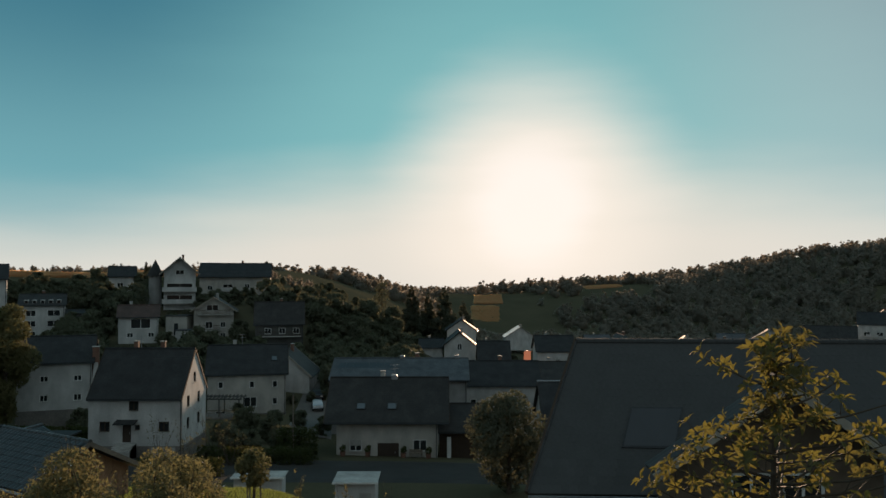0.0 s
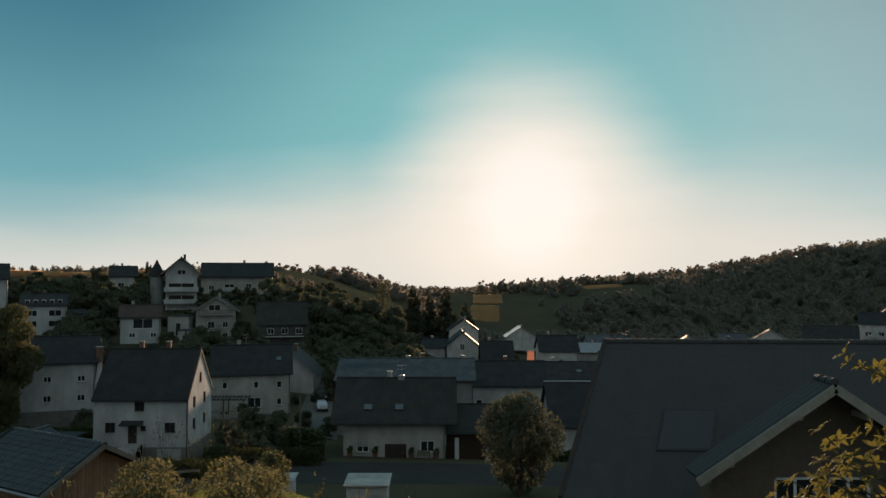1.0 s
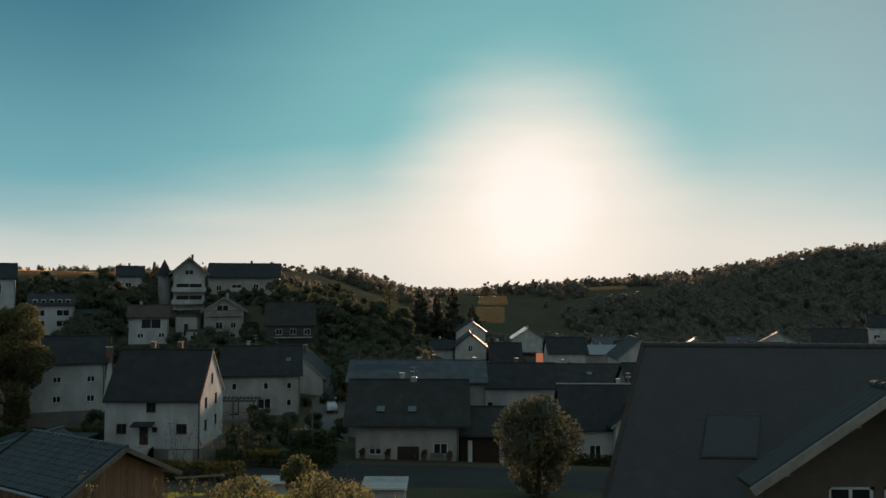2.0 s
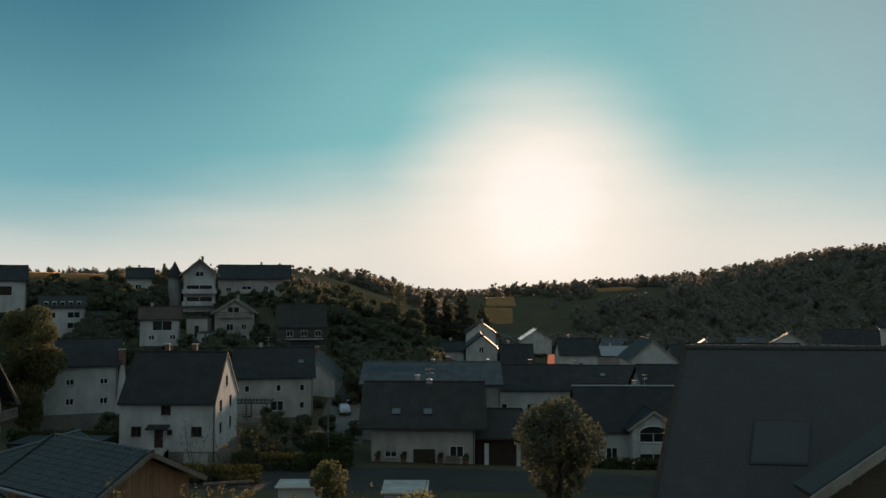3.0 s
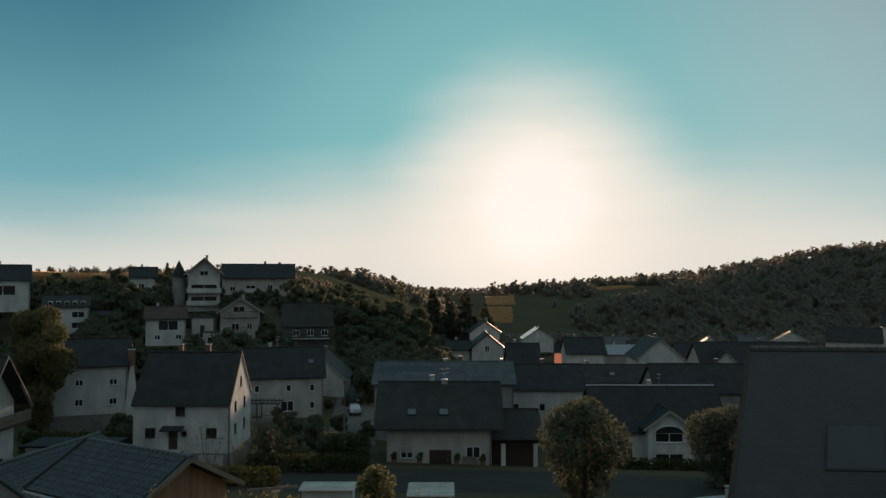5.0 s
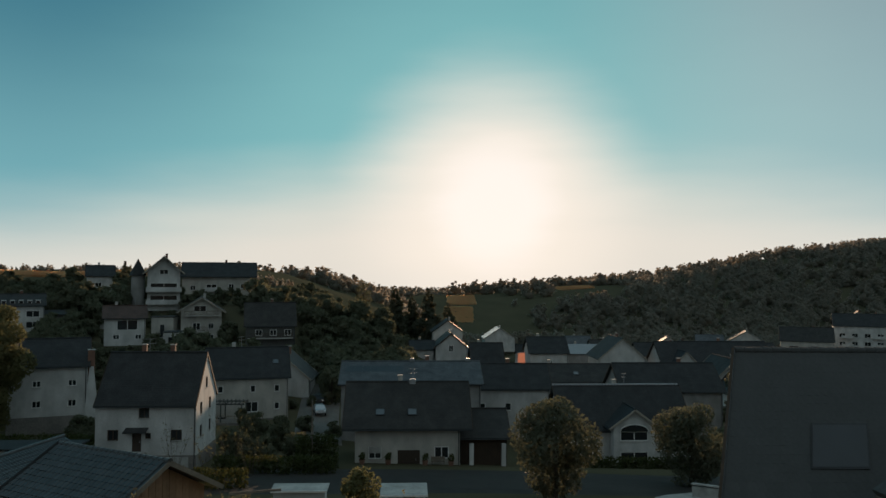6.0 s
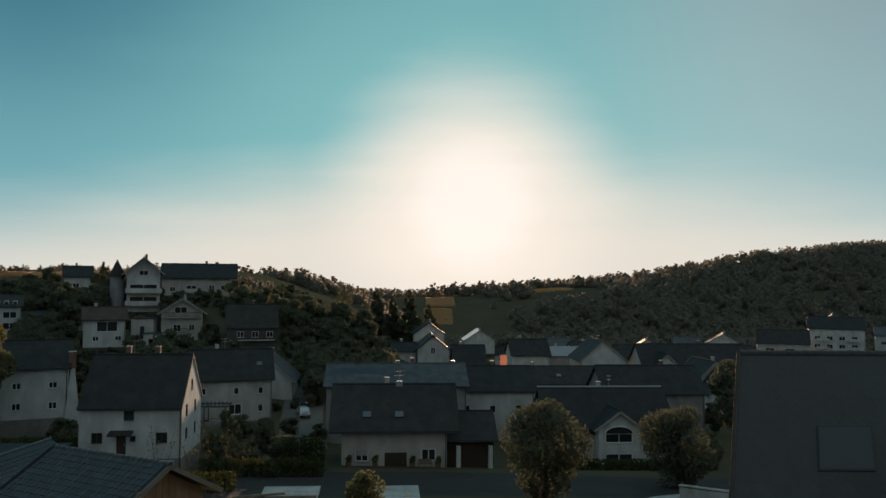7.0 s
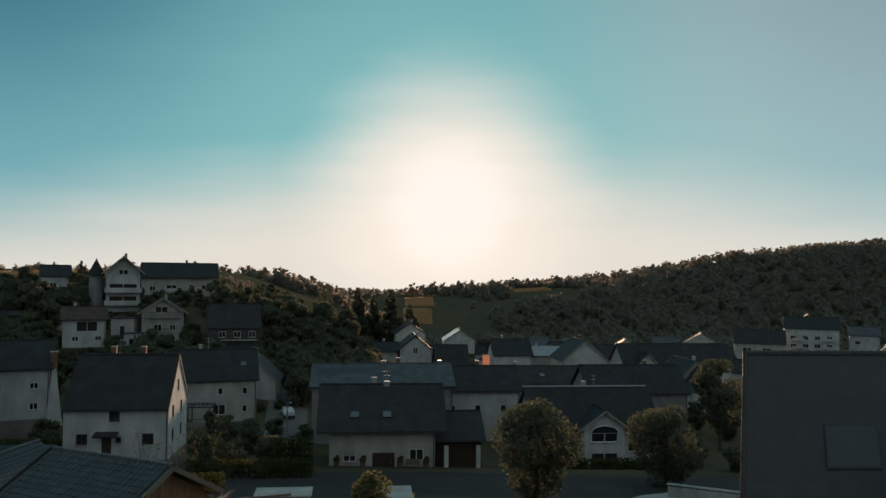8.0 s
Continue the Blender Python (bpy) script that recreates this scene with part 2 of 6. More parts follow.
def tube(bm, a, b, r1, r2, seg=8):
    a, b = Vector(a), Vector(b)
    q = (b - a).to_track_quat("Z", "Y").to_matrix().to_4x4()
    q.translation = (a + b) / 2
    bmesh.ops.create_cone(bm, cap_ends=True, segments=seg, radius1=r1, radius2=r2, depth=(b - a).length, matrix=q)


def slab(bm, pts, thick):
    """A plate whose top face is pts (counter-clockwise from above)."""
    up = (Vector(pts[1]) - Vector(pts[0])).cross(Vector(pts[2]) - Vector(pts[0])).normalized()
    top = [bm.verts.new(p) for p in pts]
    low = [bm.verts.new(Vector(p) - up * thick) for p in pts]
    bm.faces.new(top)
    bm.faces.new(low[::-1])
    k = len(pts)
    for i in range(k):
        bm.faces.new((top[i], low[i], low[(i + 1) % k], top[(i + 1) % k]))


def panel(bm, o, u, n, w, z0, z1, holes, reveal=0.16):
    """A wall face from o along u, facing n, with holes (u, z, width, height above z0) and their reveals."""
    o, u, n = Vector(o), Vector(u), Vector(n)
    us = sorted({0.0, w, *[h[0] for h in holes], *[h[0] + h[2] for h in holes]})
    vs = sorted({z0, z1, *[z0 + h[1] for h in holes], *[z0 + h[1] + h[3] for h in holes]})

    def quad(pts):
        bm.faces.new([bm.verts.new(p) for p in pts])

    def at(a, z, back=0.0):
        return o + u * a - n * back + Vector((0, 0, z))

    flip = u.cross(Vector((0, 0, 1))).dot(n) < 0

    def put(pts):
        quad(pts[::-1] if flip else pts)
    for a0, a1 in zip(us, us[1:]):
        for b0, b1 in zip(vs, vs[1:]):
            if any(h[0] - 1e-4 < (a0 + a1) / 2 < h[0] + h[2] and z0 + h[1] < (b0 + b1) / 2 < z0 + h[1] + h[3] for h in holes):
                continue
            put([at(a0, b0), at(a1, b0), at(a1, b1), at(a0, b1)])
    for a, v, ww, hh in [h[:4] for h in holes]:
        b0, b1 = z0 + v, z0 + v + hh
        put([at(a, b0), at(a + ww, b0), at(a + ww, b0, reveal), at(a, b0, reveal)])
        put([at(a, b1, reveal), at(a + ww, b1, reveal), at(a + ww, b1), at(a, b1)])
        put([at(a, b0, reveal), at(a, b1, reveal), at(a, b1), at(a, b0)])
        put([at(a + ww, b0), at(a + ww, b1), at(a + ww, b1, reveal), at(a + ww, b0, reveal)])


def opening(parent, kind, o, u, n, z0, a, v, w, h, frame_mat):
    """A window (frame, bars, pane, sill) or door set back in its hole."""
    o, u, n = Vector(o), Vector(u), Vector(n)
    up = Vector((0, 0, 1))
    c = o + u * a + up * (z0 + v)
    if kind == "door":
        bm = bmesh.new()
        beam(bm, c + u * (w / 2) - n * 0.12, c + u * (w / 2) - n * 0.12 + up * h, w, 0.06, up=n)
        d = part("door", bm, DOORM, parent)
        bm = bmesh.new()
        beam(bm, c + u * (w * 0.82) - n * 0.06 + up * (h * 0.45), c + u * (w * 0.82) - n * 0.06 + up * (h * 0.55), 0.05, 0.05, up=n)
        part("door_handle", bm, METAL, d)
        return
    bm = bmesh.new()
    t = 0.10
    for p, q in (((0, 0), (w, 0)), ((0, h), (w, h)), ((0, 0), (0, h)), ((w, 0), (w, h))):
        s = Vector((t / 2 if p[0] == 0 else -t / 2, 0, 0))
        e0, e1 = c + u * p[0] + up * p[1], c + u * q[0] + up * q[1]
        if p[0] == q[0]:
            e0, e1 = e0 + u * s.x, e1 + u * s.x
        else:
            e0 = e0 + up * (t / 2 if p[1] == 0 else -t / 2)
            e1 = e1 + up * (t / 2 if p[1] == 0 else -t / 2)
        beam(bm, e0 - n * 0.10, e1 - n * 0.10, t, 0.07, up=n)
    if w > 1.0:
        beam(bm, c + u * (w / 2) - n * 0.10, c + u * (w / 2) + up * h - n * 0.10, 0.09, 0.06, up=n)
    f = part("window", bm, frame_mat, parent)
    bm = bmesh.new()
    beam(bm, c + u * 0.03 + up * (h / 2) - n * 0.125, c + u * (w - 0.03) + up * (h / 2) - n * 0.125, 0.02, h - 0.06, up=up)
    part("pane", bm, GLASS, f)
    if kind == "shutter":
        bm = bmesh.new()
        k = max(3, int(h * 0.55 / 0.06))
        for i in range(k):
            z = h - 0.05 - i * 0.06
            beam(bm, c + u * 0.04 + up * z - n * 0.05, c + u * (w - 0.04) + up * z - n * 0.05, 0.03, 0.055, up=up)
        tagged(part("roller_shutter", bm, CONC, f), kind="stuff")
    bm = bmesh.new()
    beam(bm, c - u * 0.06 - up * 0.03 + n * 0.02, c + u * (w + 0.06) - up * 0.03 + n * 0.02, 0.2, 0.05, up=up)
    part("window_sill", bm, CONC, f)


def house(label, x0, x1, y0, y1, zb, ze, zr, ridge="x", wall=None, roof=None, front=(), right=(), left=(), over=0.5, gable_over=0.4, chimneys=(),
          plinth=0.0, frame_mat=None, skylights=(), turn=0.0, category="house", group="houses of the village", cap=True, barge=None):
    """A gabled house: walls with real openings, roof slabs, ridge, gutters, chimneys."""
    wall, roof, frame_mat = wall or WHITE, roof or SLATE, frame_mat or PVC
    cx, cy = (x0 + x1) / 2, (y0 + y1) / 2
    # ze is the roof's lower edge; the wall meets the slope a little higher
    span = ((y1 - y0) if ridge == "x" else (x1 - x0)) / 2
    ze = ze + over * (zr - ze) / (span + over)
    half_d, th = (y1 - y0) / 2, radians(turn)
    e = thing("house", label, category, group, at=(cx - half_d * math.sin(th), y0 + half_d * math.cos(th), zb))
    e.rotation_euler = (0, 0, radians(turn))
    X0, X1, Y0, Y1 = x0 - cx, x1 - cx, y0 - cy, y1 - cy
    Ze, Zr = ze - zb, zr - zb
    faces = {"front": ((X0, Y0, 0), (1, 0, 0), (0, -1, 0), X1 - X0, front), "right": ((X1, Y0, 0), (0, 1, 0), (1, 0, 0), Y1 - Y0, right),
             "left": ((X0, Y1, 0), (0, -1, 0), (-1, 0, 0), Y1 - Y0, left), "back": ((X1, Y1, 0), (-1, 0, 0), (0, 1, 0), X1 - X0, ())}
    for key, (o, u, n, w, holes) in faces.items():
        gab = (key in ("front", "back")) == (ridge == "y")
        b2 = bmesh.new()
        panel(b2, o, u, n, w, 0.0, Zr if gab else Ze, [h[1:] for h in holes])
        bmesh.ops.remove_doubles(b2, verts=b2.verts[:], dist=1e-4)
        if gab:
            half = w / 2
            mid = Vector(o) + Vector(u) * half
            for s in (-1, 1):
                nn = Vector(u) * s * (Zr - Ze) + Vector((0, 0, half))
                bmesh.ops.bisect_plane(b2, geom=b2.verts[:] + b2.edges[:] + b2.faces[:], plane_co=mid + Vector((0, 0, Zr)), plane_no=nn.normalized(), clear_outer=True)
        tmp = bpy.data.meshes.new("wall")
        b2.normal_update()
        b2.to_mesh(tmp)
        b2.free()
        tmp.materials.append(wall)
        w_ob = new("wall", tmp)
        w_ob.parent = e
    for key, (o, u, n, w, holes) in faces.items():
        for h in holes:
            opening(e, h[0], o, u, n, 0.0, *h[1:5], frame_mat)
    if plinth:
        bm = bmesh.new()
        box(bm, (X0 - 0.04, Y0 - 0.04, 0), (X1 + 0.04, Y1 + 0.04, plinth))
        part("plinth", bm, STONE, e)
    # roof
    T = 0.2
    bm, bm2, gut, gut2, ca = [bmesh.new() for _ in range(5)]
    if ridge == "x":
        half = (Y1 - Y0) / 2
        k = (Zr - Ze) / half
        lift = 0.06
        xa, xb = X0 - gable_over, X1 + gable_over
        zl = Ze - k * over + lift
        slab(bm, [(xa, Y0 - over, zl), (xb, Y0 - over, zl), (xb, 0, Zr + lift), (xa, 0, Zr + lift)], T)
        slab(bm2, [(xb, Y1 + over, zl), (xa, Y1 + over, zl), (xa, 0, Zr + lift), (xb, 0, Zr + lift)], T)
        tube(ca, (xa, 0, Zr + lift), (xb, 0, Zr + lift), 0.13, 0.13, 8)
        tube(gut, (xa, Y0 - over - 0.06, zl - 0.14), (xb, Y0 - over - 0.06, zl - 0.14), 0.075, 0.075, 8)
        tube(gut2, (X1 - 0.15, Y0 - 0.08, zl - 0.16), (X1 - 0.15, Y0 - 0.08, 0), 0.05, 0.05, 6)

        def slope(a, s):
            return Vector((X0 + a, Y0 + s * half, Ze + s * (Zr - Ze) + lift))
        nrm = Vector((0, -(Zr - Ze), half)).normalized()
        along = Vector((1, 0, 0))
    else:
        half = (X1 - X0) / 2
        k = (Zr - Ze) / half
        lift = 0.06
        ya, yb = Y0 - gable_over, Y1 + gable_over
        zl = Ze - k * over + lift
        slab(bm, [(X0 - over, yb, zl), (X0 - over, ya, zl), (0, ya, Zr + lift), (0, yb, Zr + lift)], T)
        slab(bm2, [(X1 + over, ya, zl), (X1 + over, yb, zl), (0, yb, Zr + lift), (0, ya, Zr + lift)], T)
        tube(ca, (0, ya, Zr + lift), (0, yb, Zr + lift), 0.13, 0.13, 8)
        for gg, sx in ((gut, X0 - over - 0.06), (gut2, X1 + over + 0.06)):
            tube(gg, (sx, ya, zl - 0.14), (sx, yb, zl - 0.14), 0.075, 0.075, 8)

        def slope(a, s):
            return Vector((X0 + s * half, Y0 + a, Ze + s * (Zr - Ze) + lift))
        nrm = Vector((-(Zr - Ze), 0, half)).normalized()
        along = Vector((0, 1, 0))
    for s in (-1, 1):
        for q in (-1, 1):
            b3 = bmesh.new()
            if ridge == "x":
                xx = X1 + gable_over + 0.03 if q > 0 else X0 - gable_over - 0.03
                beam(b3, (xx, s * (half + over), zl - 0.12), (xx, 0, Zr + lift - 0.12), 0.05, 0.26)
            else:
                yy = Y0 - gable_over - 0.03 if q > 0 else Y1 + gable_over + 0.03
                beam(b3, (s * (half + over), yy, zl - 0.12), (0, yy, Zr + lift - 0.12), 0.05, 0.26)
            part("barge_board", b3, barge or (PALEWOOD if ridge == "y" else DARKWOOD), e)
    r = part("roof", bm, roof, e)
    part("roof", bm2, roof, e)
    if cap:
        part("ridge_cap", ca, roof, r)
    else:
        ca.free()
    part("gutter", gut, DARKMETAL, e)
    part("downpipe" if ridge == "x" else "gutter", gut2, DARKMETAL, e)
    for a, s, w, h in skylights:
        p = slope(a, s)
        upv = along.cross(nrm).normalized()
        if upv.z < 0:
            upv = -upv
        bm = bmesh.new()
        beam(bm, p - upv * h / 2 + nrm * 0.05, p + upv * h / 2 + nrm * 0.05, w, 0.12, up=nrm)
        sk = part("roof_window", bm, DARKMETAL, e)
        bm = bmesh.new()
        beam(bm, p - upv * (h / 2 - 0.08) + nrm * 0.10, p + upv * (h / 2 - 0.08) + nrm * 0.10, w - 0.16, 0.04, up=nrm)
        part("pane", bm, SKYGLASS, sk)
    if category == "house" and not chimneys:
        q = 0.22 + 0.55 * ((abs(x0) * 0.37 + y0 * 0.13) % 1)
        px, py = (x0 + (x1 - x0) * q, cy + 0.5) if ridge == "x" else (cx + 0.6, y0 + (y1 - y0) * q)
        chimneys = [(px, py, zr - 1.2, zr + 0.75, 0.55, BRICK if q > 0.5 else CONC)]
    for cxx, cyy, zlow, ztop, w, m in chimneys:
        bm = bmesh.new()
        box(bm, (cxx - cx - w / 2, cyy - cy - w / 2, zlow - zb), (cxx - cx + w / 2, cyy - cy + w / 2, ztop - zb), 0.02)
        ch = part("chimney", bm, m, e)
        bm = bmesh.new()
        box(bm, (cxx - cx - w / 2 - 0.06, cyy - cy - w / 2 - 0.06, ztop - zb - 0.02), (cxx - cx + w / 2 + 0.06, cyy - cy + w / 2 + 0.06, ztop - zb + 0.08), 0.02)
        part("chimney_cap", bm, CONC, ch)
    return e


def railing(parent, a, b, h, name="balcony_rail", material=None, gap=0.14, infill=None):
    """A rail with posts and balusters from a to b."""
    a, b = Vector(a), Vector(b)
    bm = bmesh.new()
    up = Vector((0, 0, 1))
    beam(bm, a + up * h, b + up * h, 0.08, 0.08)
    beam(bm, a + up * 0.1, b + up * 0.1, 0.05, 0.06)
    n = max(2, int((b - a).length / gap))
    for i in range(n + 1):
        p = a.lerp(b, i / n)
        beam(bm, p + up * 0.05, p + up * h, infill or 0.03, 0.03, up=(b - a).normalized())
    return part(name, bm, material or DARKWOOD, parent)


def balcony(parent, x0, x1, y, z, deep=1.3, material=None, slab_mat=None, solid=False):
    """A balcony slab on the front wall at local y, with its parapet."""
    bm = bmesh.new()
    box(bm, (x0, y - deep, z - 0.2), (x1, y, z))
    s = part("balcony", bm, slab_mat or CONC, parent)
    if solid:
        bm = bmesh.new()
        box(bm, (x0, y - deep, z), (x1, y - deep + 0.08, z + 0.95))
        box(bm, (x0, y - deep + 0.08, z), (x0 + 0.08, y, z + 0.95))
        box(bm, (x1 - 0.08, y - deep + 0.08, z), (x1, y, z + 0.95))
        part("parapet", bm, material or WHITE, s)
    else:
        railing(s, (x0, y - deep + 0.05, z), (x1, y - deep + 0.05, z), 0.95, "balcony_rail", material)


# ---- ground ----
def ss(a, b, x):
    t = np.clip((x - a) / (b - a), 0, 1)
    return t * t * (3 - 2 * t)


def ground_z(x, y):
    zr = np.interp(y, [-300, -60, 0, 9, 37, 67, 97, 108, 130, 200, 350, 500, 700, 4800], [23.8, 3.8, -4.2, -5.7, -12.1, -19.2, -22.5, -24.4, -25.3, -27.8, -30.9, -28.0, -20.8, -75])
    zl = np.interp(y, [-300, -60, 0, 9, 37, 67, 97, 127, 150, 176, 195, 215, 250, 330, 480, 650, 700, 4800],
                   [23.8, 3.8, -4.2, -5.7, -12.1, -18.4, -20.5, -21.2, -17.1, -13.7, -6.4, -4.1, 1.2, 3.0, -2.7, -18.6, -18.8, -75])
    m = ss(30, -50, x)
    amp = np.interp(x, [-900, -200, 20, 60, 120, 185, 260, 330, 420, 600, 1200], [0, 0, 3, 6, 11, 16, 27, 41, 50, 64, 74])
    far = amp * ss(430, 690, y) * (1 - ss(740, 1150, y))
    wob = 0.35 * np.sin(x * 0.11 + 1.3) * np.sin(y * 0.093) * ss(30, 120, y)
    terrace = np.interp(y, [25, 37, 46, 53, 60], [0, 1.4, 2.0, 0.4, 0]) * ss(-3, -11, x)
    # the ridge falls towards the valley; a rounded knoll carries the far fields
    ridge = -6.0 * ss(-64, -40, x) * ss(205, 240, y) * (1 - ss(420, 600, y))
    knoll = 9.5 * ss(430, 545, y) * (1 - ss(600, 680, y)) * ss(-20, 15, x) * (1 - ss(150, 210, x))
    return zl * m + zr * (1 - m) + far + wob + terrace + ridge + knoll


def gz(x, y):
    return float(ground_z(np.array(float(x)), np.array(float(y))))


def build_ground():
    def line(a, b, step, far_a, far_b, grow):
        v = list(np.arange(a, b + 0.1, step))
        s, q = step, b
        while q < far_b:
            s *= grow
            q += s
            v.append(q)
        s, q = step, a
        while q > far_a:
            s *= grow
            q -= s
            v.insert(0, q)
        return np.array(v)
    xs, ys = line(-120, 120, 2.5, -2600, 2600, 1.12), line(-20, 360, 2.5, -400, 4600, 1.08)
    X, Y = np.meshgrid(xs, ys)
    Z = ground_z(X, Y)
    nx, ny = len(xs), len(ys)
    verts = np.stack([X, Y, Z], -1).reshape(-1, 3).tolist()
    faces = [(j * nx + i, j * nx + i + 1, (j + 1) * nx + i + 1, (j + 1) * nx + i) for j in range(ny - 1) for i in range(nx - 1)]
    me = bpy.data.meshes.new("ground")
    me.from_pydata(verts, [], faces)
    me.materials.append(GRASS)
    for p in me.polygons:
        p.use_smooth = True
    tagged(new("ground", me), "grassy hillside falling to a village valley and wooded hills", "ground", kind="structure")


build_ground()


def drape(name, pts, width, material, label, category, lift=0.05, kind="structure"):
    """A strip of paving laid over the ground along a line of points."""
    P = []
    for (xa, ya), (xb, yb) in zip(pts, pts[1:]):
        n = max(1, int(math.hypot(xb - xa, yb - ya) / 1.5))
        P += [(xa + (xb - xa) * i / n, ya + (yb - ya) * i / n) for i in range(n)]
    P.append(pts[-1])
    bm = bmesh.new()
    rows = []
    for i, (x, y) in enumerate(P):
        a, b = P[max(0, i - 1)], P[min(len(P) - 1, i + 1)]
        d = Vector((b[0] - a[0], b[1] - a[1])).normalized()
        w = []
        for k in range(7):
            o = (k / 6 - 0.5) * width
            px, py = x - d.y * o, y + d.x * o
            w.append(bm.verts.new((px, py, gz(px, py) + lift + (0.05 if 0 < k < 6 else -0.10))))
        rows.append(w)
    for r, s in zip(rows, rows[1:]):
        for k in range(6):
            bm.faces.new((r[k], s[k], s[k + 1], r[k + 1]))
    bmesh.ops.recalc_face_normals(bm, faces=bm.faces[:])
    return tagged(obj(name, bm, material), label, category, kind=kind)


# ---- roads and fields ----
drape("road", [(-70, 84), (-30, 84), (-20, 84.5), (0, 85), (40, 85), (75, 86)], 17.0, ASPHALT, "dark asphalt village street", "road")
drape("driveway", [(-18.5, 110), (-20.6, 130), (-22, 152)], 6.5, PAVING, "pale paved drive between the houses", "driveway", 0.12)
# ---- trees ----


def leaf_cloud(rng, blobs, n, size, flat=0.0):
    """Many small bent leaves on the shells of overlapping clumps; returns verts and faces."""
    w = np.array([b[3] ** 2 for b in blobs])
    pick = rng.choice(len(blobs), n, p=w / w.sum())
    B = np.array(blobs)[pick]
    d = rng.normal(size=(n, 3))
    d /= np.linalg.norm(d, axis=1)[:, None]
    rad = B[:, 3:4] * (0.55 + 0.5 * rng.random((n, 1)) ** 0.6)
    c = B[:, :3] + d * rad * np.array([1, 1, 0.8])
    a = rng.normal(size=(n, 3))
    a /= np.linalg.norm(a, axis=1)[:, None]
    b = np.cross(a, d + 0.4 * rng.normal(size=(n, 3)))
    b /= np.linalg.norm(b, axis=1)[:, None] + 1e-9
    s = size * (0.6 + 0.8 * rng.random((n, 1)))
    nrm = np.cross(a, b)
    p0, p1 = c - a * s, c + b * s * 0.55 + nrm * s * 0.15
    p2, p3 = c + a * s, c - b * s * 0.55 + nrm * s * 0.15
    V = np.stack([p0, p1, p2, p3], 1).reshape(-1, 3)
    F = [(4 * i, 4 * i + 1, 4 * i + 2, 4 * i + 3) for i in range(n)]
    return V, F


GOLD = (1 + 5 ** 0.5) / 2
ICO_V = np.array([(-1, GOLD, 0), (1, GOLD, 0), (-1, -GOLD, 0), (1, -GOLD, 0), (0, -1, GOLD), (0, 1, GOLD), (0, -1, -GOLD), (0, 1, -GOLD), (GOLD, 0, -1), (GOLD, 0, 1), (-GOLD, 0, -1), (-GOLD, 0, 1)]) / math.hypot(1, GOLD)
ICO_F = [(0, 11, 5), (0, 5, 1), (0, 1, 7), (0, 7, 10), (0, 10, 11), (1, 5, 9), (5, 11, 4), (11, 10, 2), (10, 7, 6), (7, 1, 8),
         (3, 9, 4), (3, 4, 2), (3, 2, 6), (3, 6, 8), (3, 8, 9), (4, 9, 5), (2, 4, 11), (6, 2, 10), (8, 6, 7), (9, 8, 1)]


def leaf_mass(rng, blobs, k=0.8):
    """The dense inner foliage of clumps: uneven lumps under the outer leaves."""
    V, F = [], []
    for i, (x, y, z, r) in enumerate(blobs):
        v = ICO_V * (k * r * (0.75 + 0.4 * rng.random((12, 1)))) * np.array([1, 1, 0.85])
        V.append(v + np.array([x, y, z]))
        F += [tuple(q + 12 * i for q in f) for f in ICO_F]
    return np.concatenate(V), F


def mesh_part(name, V, F, material, parent, label=""):
    me = bpy.data.meshes.new(name)
    me.from_pydata(V.tolist(), [], F)
    me.materials.append(material)
    ob = new(name, me)
    ob.parent = parent
    if label:
        ob["label"] = label
    return ob


def broad_tree(seed, h, w, leaf, label, at, n=2600, size=0.3, trunk=0.3, name="tree", low=0.25, category="tree", group="", dense=0.0):
    """A broadleaf tree: tapered trunk, limbs and an uneven crown of clumps."""
    rng = np.random.default_rng(seed)
    e = thing(name, label, category, group, at=at)
    bm = bmesh.new()
    r0 = 0.022 * h + 0.04
    tube(bm, (0, 0, -0.6), (0.1, 0, h * 0.45), r0, r0 * 0.55)
    tube(bm, (0.1, 0, h * 0.45), (0.0, 0.1, h * 0.85), r0 * 0.55, r0 * 0.15)
    blobs = []
    k = 16
    for i in range(k):
        z = h * (low + (0.97 - low) * (i + rng.random()) / k)
        f = math.sin(math.pi * min(1, max(0.12, (z / h - low * 0.7) / (1.06 - low * 0.7)))) ** 0.7
        a = rng.random() * 2 * math.pi + i * 2.4
        rr = w * 0.5 * f
        br = max(0.10 * h, rr * (0.42 + 0.25 * rng.random()))
        off = max(0.0, rr - br * 0.8)
        blobs.append((math.cos(a) * off, math.sin(a) * off, min(z, h - br * 0.8), br))
        tube(bm, (0.05, 0, z * 0.75), (math.cos(a) * off * 0.9, math.sin(a) * off * 0.9, min(z, h - br * 0.8)), r0 * 0.3, r0 * 0.08, 5)
    part("trunk", bm, BARK, e)
    V, F = leaf_cloud(rng, blobs, n, size)
    if dense:
        V2, F2 = leaf_mass(rng, blobs, dense)
        F = F + [tuple(q + len(V) for q in f) for f in F2]
        V = np.concatenate([V, V2])
    mesh_part("crown", V, F, leaf, e)
    return e


